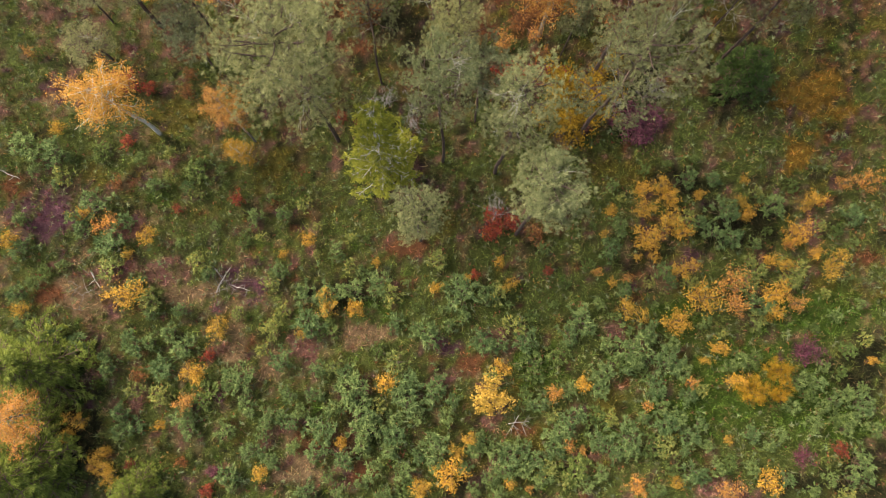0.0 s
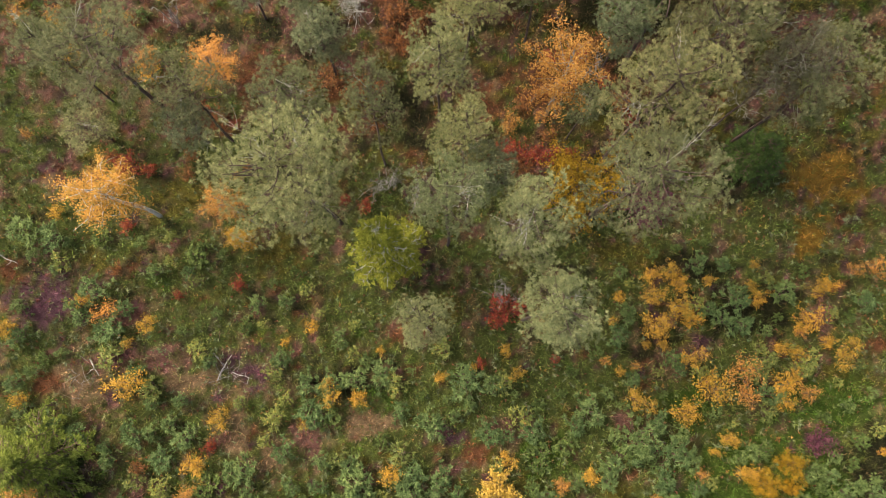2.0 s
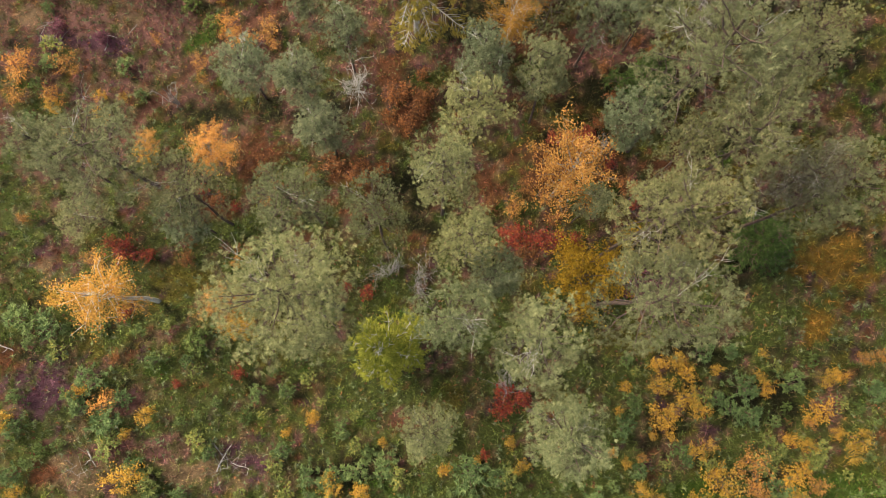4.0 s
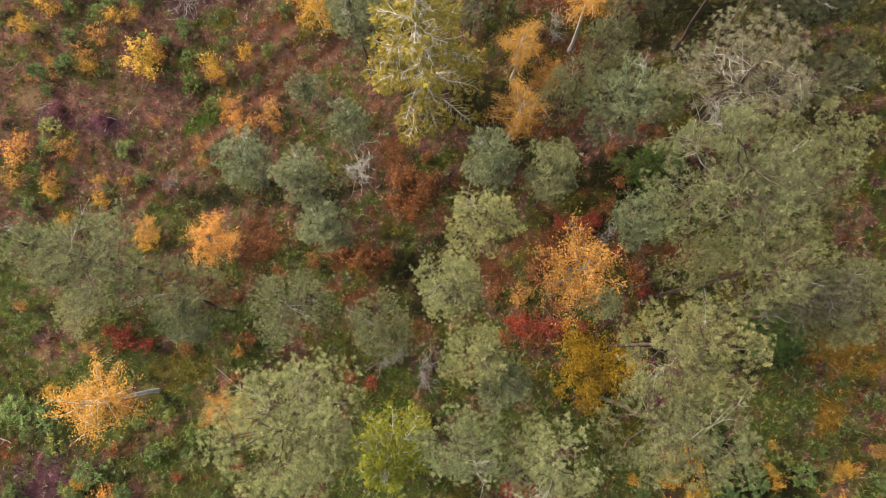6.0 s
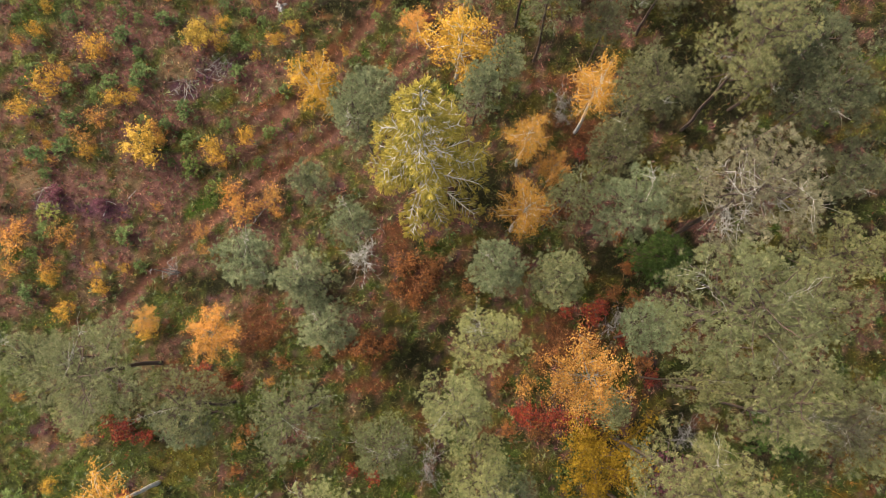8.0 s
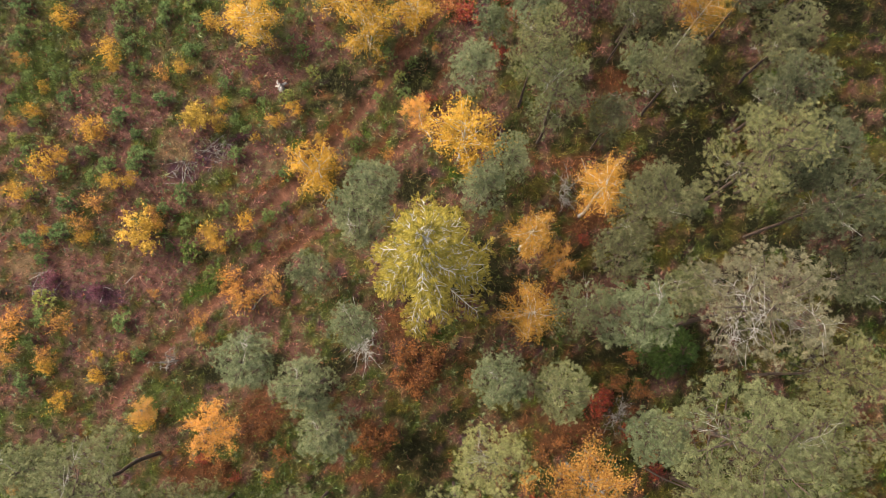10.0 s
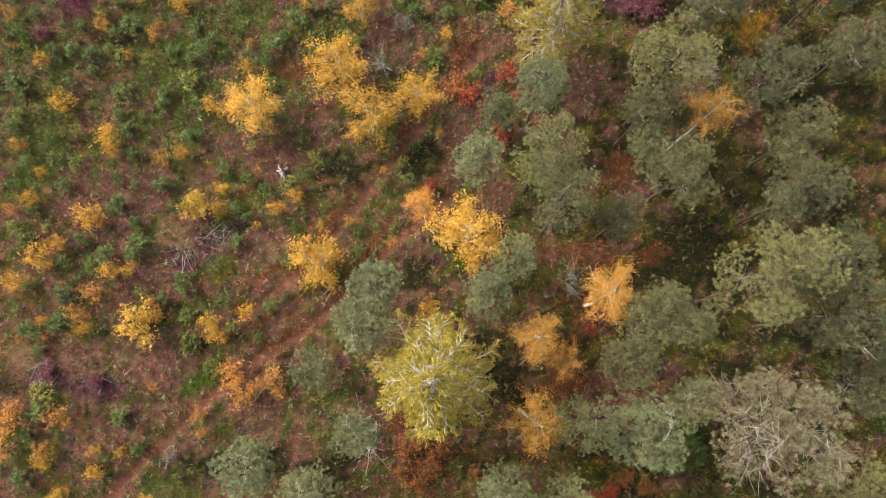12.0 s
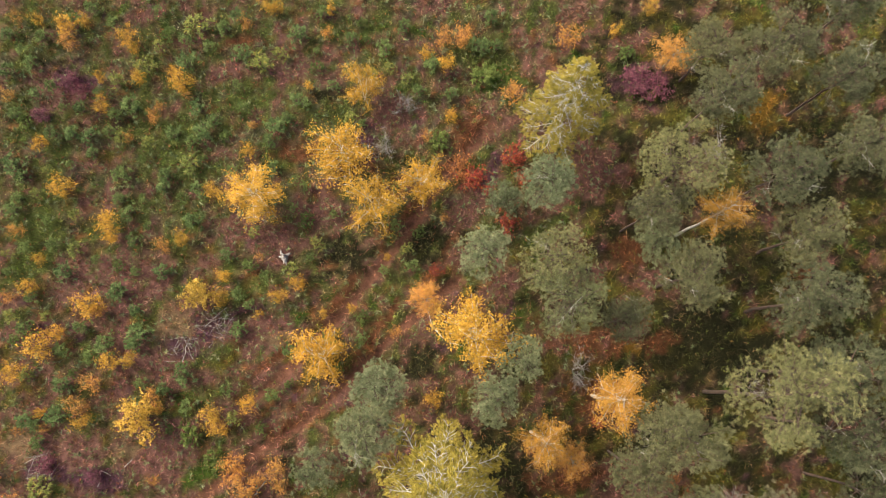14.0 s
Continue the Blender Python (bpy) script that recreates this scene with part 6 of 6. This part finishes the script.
plant("willow_light", -6.50, 24.99, 0.78, 0.28)
plant("sapling", -5.34, 23.48, 0.75, 0.18)
plant("sapling", -4.33, 23.68, 0.80, 0.16)
plant("sapling", -3.05, 25.52, 0.72, 0.14)
plant("sapling_orange", -2.75, 22.84, 0.83, 0.24)
plant("red_bush", 0.13, 28.46, 0.7, 0.55)
plant("rust_bush", -0.39, 28.80, 0.6, 0.5)
plant("sapling_orange", -1.01, 26.97, 0.76, 0.18)
plant("red_bush", -1.31, 25.02, 0.53, 0.28)
plant("rust_bush", -1.51, 24.72, 0.45, 0.24)
plant("red_bush", 1.64, 29.23, 0.7, 0.45)
plant("red_bush", 1.36, 26.85, 0.7, 0.42)
plant("willow", -5.83, 25.53, 0.51, 0.16)
plant("purple_bush", 6.32, 32.31, 0.55, 0.62)
plant("purple_bush", 6.95, 32.09, 0.5, 0.5)
plant("sapling_orange", 3.63, 33.91, 1.17, 0.48)
plant("sapling", 5.46, 34.20, 0.95, 0.24)
plant("sapling", 6.90, 35.14, 0.84, 0.28)
plant("lush_bush", 5.93, 33.32, 0.46, 0.32)
plant("sapling", -1.39, 20.56, 0.97, 0.32)
plant("red_bush", 4.47, 19.73, 0.51, 0.24)
plant("rust_bush", -4.88, 29.44, 0.54, 0.20)
sprout("willow", -16.64, 34.96, 0.55, 0.18)
sprout("willow", -13.58, 34.50, 0.60, 0.28)
sprout("willow", -11.88, 34.95, 0.62, 0.22)
sprout("lush_bush", -11.45, 34.10, 0.41, 0.28)
sprout("willow", -10.73, 33.80, 0.69, 0.28)
sprout("willow_light", -11.79, 33.58, 0.66, 0.24)
sprout("willow", -9.89, 33.60, 0.59, 0.26)
sprout("willow", -16.93, 33.37, 0.58, 0.26)
sprout("willow", -15.72, 32.01, 0.70, 0.26)
sprout("willow", -15.27, 31.16, 0.56, 0.18)
sprout("willow", -13.31, 30.91, 0.72, 0.28)
sprout("willow", -13.50, 30.27, 0.65, 0.26)
sprout("willow_light", -11.97, 29.82, 0.77, 0.24)
sprout("willow", -12.19, 29.20, 0.56, 0.18)
sprout("willow", -14.89, 28.98, 0.57, 0.20)
sprout("willow_light", -15.70, 28.76, 0.62, 0.20)
sprout("willow_light", -16.00, 27.89, 0.73, 0.22)
sprout("willow_light", -14.50, 27.06, 0.72, 0.24)
sprout("willow", -15.55, 26.86, 0.58, 0.20)
sprout("willow", -16.29, 25.81, 0.60, 0.28)
sprout("willow", -15.24, 26.01, 0.70, 0.28)
sprout("willow", -13.57, 25.40, 0.69, 0.20)
sprout("lush_bush", -12.80, 25.21, 0.44, 0.24)
sprout("willow", -12.15, 25.00, 0.54, 0.22)
sprout("willow", -11.84, 26.66, 0.53, 0.20)
sprout("willow", -12.11, 27.71, 0.53, 0.18)
sprout("lush_bush", -10.69, 27.74, 0.38, 0.22)
sprout("lush_bush", -9.94, 29.24, 0.35, 0.18)
sprout("willow", -8.83, 28.78, 0.55, 0.22)
sprout("lush_bush", -9.12, 30.09, 0.44, 0.24)
sprout("willow", -8.48, 31.13, 0.73, 0.26)
sprout("willow", -8.76, 32.04, 0.58, 0.22)
sprout("lush_bush", -5.81, 32.74, 0.49, 0.26)
sprout("willow", -5.82, 33.38, 0.59, 0.18)
sprout("lush_bush", -4.14, 34.55, 0.45, 0.22)
sprout("lush_bush", -3.92, 33.88, 0.44, 0.18)
sprout("willow_light", -3.66, 32.45, 0.76, 0.22)
sprout("willow_light", -3.04, 32.72, 0.59, 0.22)
sprout("willow_light", -4.48, 30.71, 0.67, 0.26)
sprout("willow", -4.06, 30.50, 0.63, 0.20)
sprout("willow", -6.51, 28.34, 0.68, 0.20)
sprout("willow", -6.10, 28.15, 0.56, 0.22)
sprout("willow", -6.49, 27.30, 0.58, 0.20)
sprout("lush_bush", -6.07, 26.89, 0.49, 0.28)
sprout("willow", -5.04, 27.09, 0.53, 0.18)
sprout("willow_light", -5.62, 26.03, 0.70, 0.28)
sprout("willow_light", -7.89, 26.45, 0.65, 0.22)
sprout("lush_bush", -8.08, 25.22, 0.47, 0.28)
sprout("willow", -7.41, 24.79, 0.71, 0.24)
sprout("willow", -8.42, 24.18, 0.61, 0.28)
sprout("willow", -7.99, 23.78, 0.68, 0.24)
sprout("willow_light", -16.86, 25.60, 0.69, 0.18)
sprout("willow", -16.70, 24.98, 0.68, 0.22)
sprout("lush_bush", -16.27, 22.56, 0.44, 0.26)
sprout("willow_light", -16.42, 23.35, 0.79, 0.26)
sprout("willow_light", -15.26, 23.36, 0.64, 0.20)
sprout("willow", -14.56, 22.16, 0.66, 0.28)
sprout("lush_bush", -14.18, 21.36, 0.37, 0.18)
sprout("willow", -13.52, 21.96, 0.72, 0.28)
sprout("willow", -11.68, 20.98, 0.64, 0.24)
sprout("willow", -10.04, 20.20, 0.63, 0.28)
sprout("lush_bush", -10.65, 19.41, 0.36, 0.18)
sprout("willow", -8.66, 20.79, 0.69, 0.26)
sprout("willow_light", -8.41, 19.82, 0.73, 0.26)
sprout("lush_bush", -7.45, 19.42, 0.44, 0.22)
sprout("willow", -7.07, 20.59, 0.65, 0.28)
sprout("lush_bush", -6.51, 20.98, 0.40, 0.18)
sprout("lush_bush", -5.15, 22.58, 0.41, 0.28)
sprout("lush_bush", -4.72, 21.58, 0.42, 0.18)
sprout("willow", -3.92, 22.58, 0.56, 0.24)
sprout("lush_bush", -3.95, 23.39, 0.41, 0.22)
sprout("willow_light", -2.33, 25.83, 0.72, 0.22)
sprout("willow", -2.75, 26.66, 0.70, 0.28)
sprout("lush_bush", -1.94, 26.49, 0.37, 0.22)
sprout("willow_light", -2.77, 28.15, 0.60, 0.18)
sprout("willow", -2.13, 25.21, 0.72, 0.26)
sprout("willow", -3.15, 25.01, 0.65, 0.22)

plant("sapling_orange", -14.25, 16.63, 1.26, 0.44)
plant("sapling_orange", -14.61, 15.51, 1.15, 0.36)
plant("sapling", -14.74, 15.02, 0.94, 0.28)
plant("sapling_orange", -16.12, 16.31, 1.35, 0.55)
plant("sapling_orange", -16.12, 15.51, 1.17, 0.40)
plant("sapling", -12.99, 15.54, 0.82, 0.20)
plant("sapling", -12.90, 14.71, 0.92, 0.28)
plant("sapling", -12.09, 15.45, 0.71, 0.16)
plant("sapling_orange", -9.36, 16.77, 0.93, 0.28)
plant("sapling_orange", -9.17, 16.14, 1.01, 0.24)
plant("sapling_orange", -8.30, 18.24, 1.0, 0.42)
plant("sapling_orange", -7.47, 17.62, 0.81, 0.24)
plant("sapling_orange", -6.86, 18.04, 1.1, 0.46)
plant("sapling_orange", -6.63, 17.50, 0.94, 0.24)
plant("willow", -15.06, 16.80, 0.68, 0.36)
plant("willow", -15.43, 15.97, 0.62, 0.32)
plant("willow", -12.18, 16.69, 0.69, 0.40)
plant("willow", -11.49, 15.55, 0.70, 0.28)
plant("sapling", -11.13, 13.20, 0.98, 0.36)
plant("willow", -15.45, 14.52, 0.82, 0.36)
plant("sapling", -14.16, 13.90, 0.93, 0.32)
plant("sapling_orange", -15.44, 10.92, 0.87, 0.20)
plant("red_bush", -11.83, 9.76, 0.76, 0.52)
plant("red_bush", -10.96, 9.56, 0.65, 0.28)
plant("sapling_orange", -13.04, 9.38, 0.93, 0.24)
plant("sapling", -14.18, 7.96, 1.03, 0.28)
plant("sapling_orange", -6.64, 11.42, 0.86, 0.20)
plant("lush_bush", -14.98, 7.24, 0.47, 0.40)
plant("sapling_orange", -7.66, 9.28, 0.80, 0.24)
plant("red_bush", -12.38, 10.04, 0.63, 0.24)
plant("rust_bush", -4.31, 13.01, 0.58, 0.48)
plant("rust_bush", -3.30, 12.61, 0.55, 0.44)
plant("rust_bush", -2.49, 12.71, 0.59, 0.28)
plant("rust_bush", -2.01, 15.57, 0.60, 0.48)
plant("rust_bush", -1.29, 14.94, 0.66, 0.40)
plant("red_bush", 2.50, 10.34, 0.67, 0.48)
plant("red_bush", 4.49, 10.14, 0.63, 0.32)
plant("red_bush", 3.10, 10.14, 0.61, 0.36)
plant("sapling_orange", 2.28, 11.23, 1.20, 0.40)
plant("red_bush", 4.67, 13.72, 0.74, 0.44)
plant("rust_bush", 6.23, 14.34, 0.60, 0.36)
plant("rust_bush", 3.72, 10.93, 0.56, 0.28)
plant("red_bush", 5.77, 12.92, 0.67, 0.28)
plant("sapling_orange", 3.40, 11.62, 0.91, 0.28)
plant("rust_bush", 6.08, 15.57, 0.57, 0.32)
plant("rust_bush", 5.71, 16.62, 0.52, 0.28)
plant("rust_bush", 1.71, 9.75, 0.49, 0.32)
plant("rust_bush", -3.65, 22.22, 0.52, 0.20)
plant("red_bush", 3.69, 10.14, 0.66, 0.44)
plant("rust_bush", 2.69, 9.71, 0.61, 0.40)
plant("red_bush", 2.01, 10.34, 0.63, 0.32)
plant("rust_bush", 5.53, 14.54, 0.59, 0.32)
plant("red_bush", 5.05, 14.13, 0.59, 0.36)
plant("rust_bush", 6.46, 12.12, 0.55, 0.36)
plant("red_bush", 6.73, 11.52, 0.63, 0.32)
plant("rust_bush", 1.33, 11.32, 0.49, 0.32)
plant("rust_bush", 0.34, 14.75, 0.53, 0.28)
plant("rust_bush", -0.88, 15.57, 0.59, 0.32)
plant("rust_bush", -1.70, 14.34, 0.54, 0.32)
plant("rust_bush", -2.31, 14.74, 0.55, 0.28)
plant("rust_bush", -1.09, 16.41, 0.52, 0.24)
plant("rust_bush", -6.94, 12.91, 0.51, 0.32)
plant("rust_bush", -6.31, 12.11, 0.51, 0.28)
plant("rust_bush", -5.10, 12.51, 0.60, 0.28)
plant("rust_bush", -8.51, 11.71, 0.50, 0.28)
plant("red_bush", -9.11, 11.91, 0.57, 0.24)
plant("red_bush", -7.89, 11.32, 0.49, 0.20)
plant("rust_bush", -7.43, 9.74, 0.49, 0.28)
plant("rust_bush", -9.44, 10.13, 0.46, 0.24)
plant("rust_bush", -9.58, 9.36, 0.59, 0.28)
plant("red_bush", -3.03, 8.21, 0.64, 0.28)
plant("red_bush", -3.82, 8.40, 0.64, 0.24)
plant("rust_bush", 7.59, 17.25, 0.54, 0.28)
plant("rust_bush", 6.98, 17.67, 0.56, 0.24)
plant("red_bush", 3.78, 13.93, 0.61, 0.28)
plant("rust_bush", 2.74, 12.12, 0.54, 0.32)
plant("rust_bush", 3.55, 12.52, 0.59, 0.28)
plant("rust_bush", -7.76, 8.40, 0.56, 0.24)

plant("sapling_orange", -15.78, 16.96, 1.02, 0.36)

plant("red_bush", 2.00, 28.48, 0.56, 0.28)
build_thicket("willow", "low_willows", "undergrowth of small bluish green willow bushes")
build_thicket("willow_light", "pale_willows", "undergrowth of small yellowish green willow bushes")
build_thicket("lush_bush", "green_undergrowth", "undergrowth of small fresh green leafy bushes")


# ---- fallen wood ----
def lying_branch(points, thick, label, forks=2, seed=0):
    """A fallen branch along points on the heath, with a few side twigs."""
    rng = np.random.default_rng(seed)
    soup = Soup()
    (x0, y0), (x1, y1) = points
    line = bent(rng, (x0, y0, rise(x0, y0) + 0.05), (x1, y1, rise(x1, y1) + 0.14), 6, 0.03)
    soup.tube(line, np.linspace(1.0, 0.35, 6) * thick, 6)
    for _ in range(forks):
        at = line[rng.integers(1, 5)]
        soup.tube(bent(rng, at, at + rng.normal(0, 0.25, 3) * (1, 1, 0.25) + (0, 0, 0.05), 4, 0.02), np.array([0.6, 0.5, 0.35, 0.2]) * thick, 4)
    return tagged(new("fallen_branch", soup.mesh("fallen_branch", DEAD_WOOD, True)), label, "branch")


def brush_pile(x, y, radius, count, label, seed):
    """A heap of thin bleached sticks."""
    rng = np.random.default_rng(seed)
    pile = tagged(new("brush_pile"), label, "brush pile")
    pile.matrix_basis = pose(x, y, rise(x, y))
    for n in range(int(count * 1.6)):
        a, f = rng.uniform(0, 6.28), rng.uniform(0.15, 0.6) * radius
        c = rng.normal(0, 0.38, 2) * radius
        z = 0.05 + 0.16 * rng.random()
        soup = Soup()
        soup.tube(bent(rng, (c[0] - f * math.cos(a), c[1] - f * math.sin(a), z * 0.6), (c[0] + f * math.cos(a), c[1] + f * math.sin(a), z), 5, 0.03), np.linspace(1.0, 0.4, 5) * rng.uniform(0.005, 0.009), 5)
        part("stick", soup.mesh("stick", DEAD_WOOD if n % 3 else BROWN_TWIG, True), pile)


GREY = "bleached fallen branch lying on the heath"
lying_branch([(-8.25, 1.9), (-7.75, 2.85)], 0.028, "forked bleached dead branch on straw-coloured ground", 4, 1)
lying_branch([(-8.4, 2.9), (-7.95, 2.35)], 0.018, GREY, 2, 2)
lying_branch([(-7.8, 2.3), (-7.0, 2.0)], 0.02, GREY, 3, 3)
lying_branch([(-12.75, 2.7), (-12.4, 2.1)], 0.03, GREY, 1, 4)
lying_branch([(-16.4, 6.5), (-15.6, 6.1)], 0.028, GREY, 1, 5)
lying_branch([(2.3, -2.8), (3.05, -2.65)], 0.022, "white twiggy dead branch beside a yellow sapling", 5, 6)
lying_branch([(2.7, -2.45), (2.4, -3.1)], 0.016, GREY, 3, 7)
lying_branch([(-7.55, 17.2), (-7.15, 17.7)], 0.035, GREY, 1, 8)
lying_branch([(-13.1, 17.4), (-12.95, 18.0)], 0.022, GREY, 1, 9)
lying_branch([(-12.2, 18.1), (-11.9, 18.4)], 0.02, GREY, 0, 10)
lying_branch([(-10.35, 21.7), (-10.1, 22.6)], 0.022, GREY, 2, 11)
brush_pile(-9.2, 23.1, 0.75, 26, "heap of bleached cut twigs on purplish heath", 31)
brush_pile(-10.4, 22.2, 0.7, 18, "heap of bleached cut twigs on purplish heath", 32)
brush_pile(-15.0, 18.1, 0.8, 20, "heap of greyish twigs on dark heather", 33)
brush_pile(-8.0, 2.2, 0.8, 12, "scattered dead twigs on straw-coloured ground", 34)
brush_pile(-13.0, 2.0, 0.8, 10, "scattered dead twigs on straw-coloured ground", 35)


def stump():
    """A bleached, splintered old stump."""
    rng = np.random.default_rng(8)
    ob = tagged(new("tree_stump"), "bleached splintered old stump among low heather", "stump")
    ob.matrix_basis = pose(-6.83, 25.55, rise(-6.83, 25.55) - 0.05)
    core = Soup()
    core.tube(bent(rng, (0, 0, 0), (0.03, 0.02, 0.34), 4, 0.01), [0.15, 0.12, 0.10, 0.03], 9)
    part("core", core.mesh("stump_core", DEAD_WOOD), ob)
    for n in range(6):
        a = n * 1.05 + rng.normal(0, 0.35)
        root = Soup()
        root.tube(bent(rng, (0.1 * math.cos(a), 0.1 * math.sin(a), 0.22), (rng.uniform(0.2, 0.36) * math.cos(a), rng.uniform(0.2, 0.36) * math.sin(a), rng.uniform(0.05, 0.3)), 4, 0.02), [0.05, 0.045, 0.035, 0.012], 5)
        part("root", root.mesh("stump_root", DEAD_WOOD), ob)


stump()
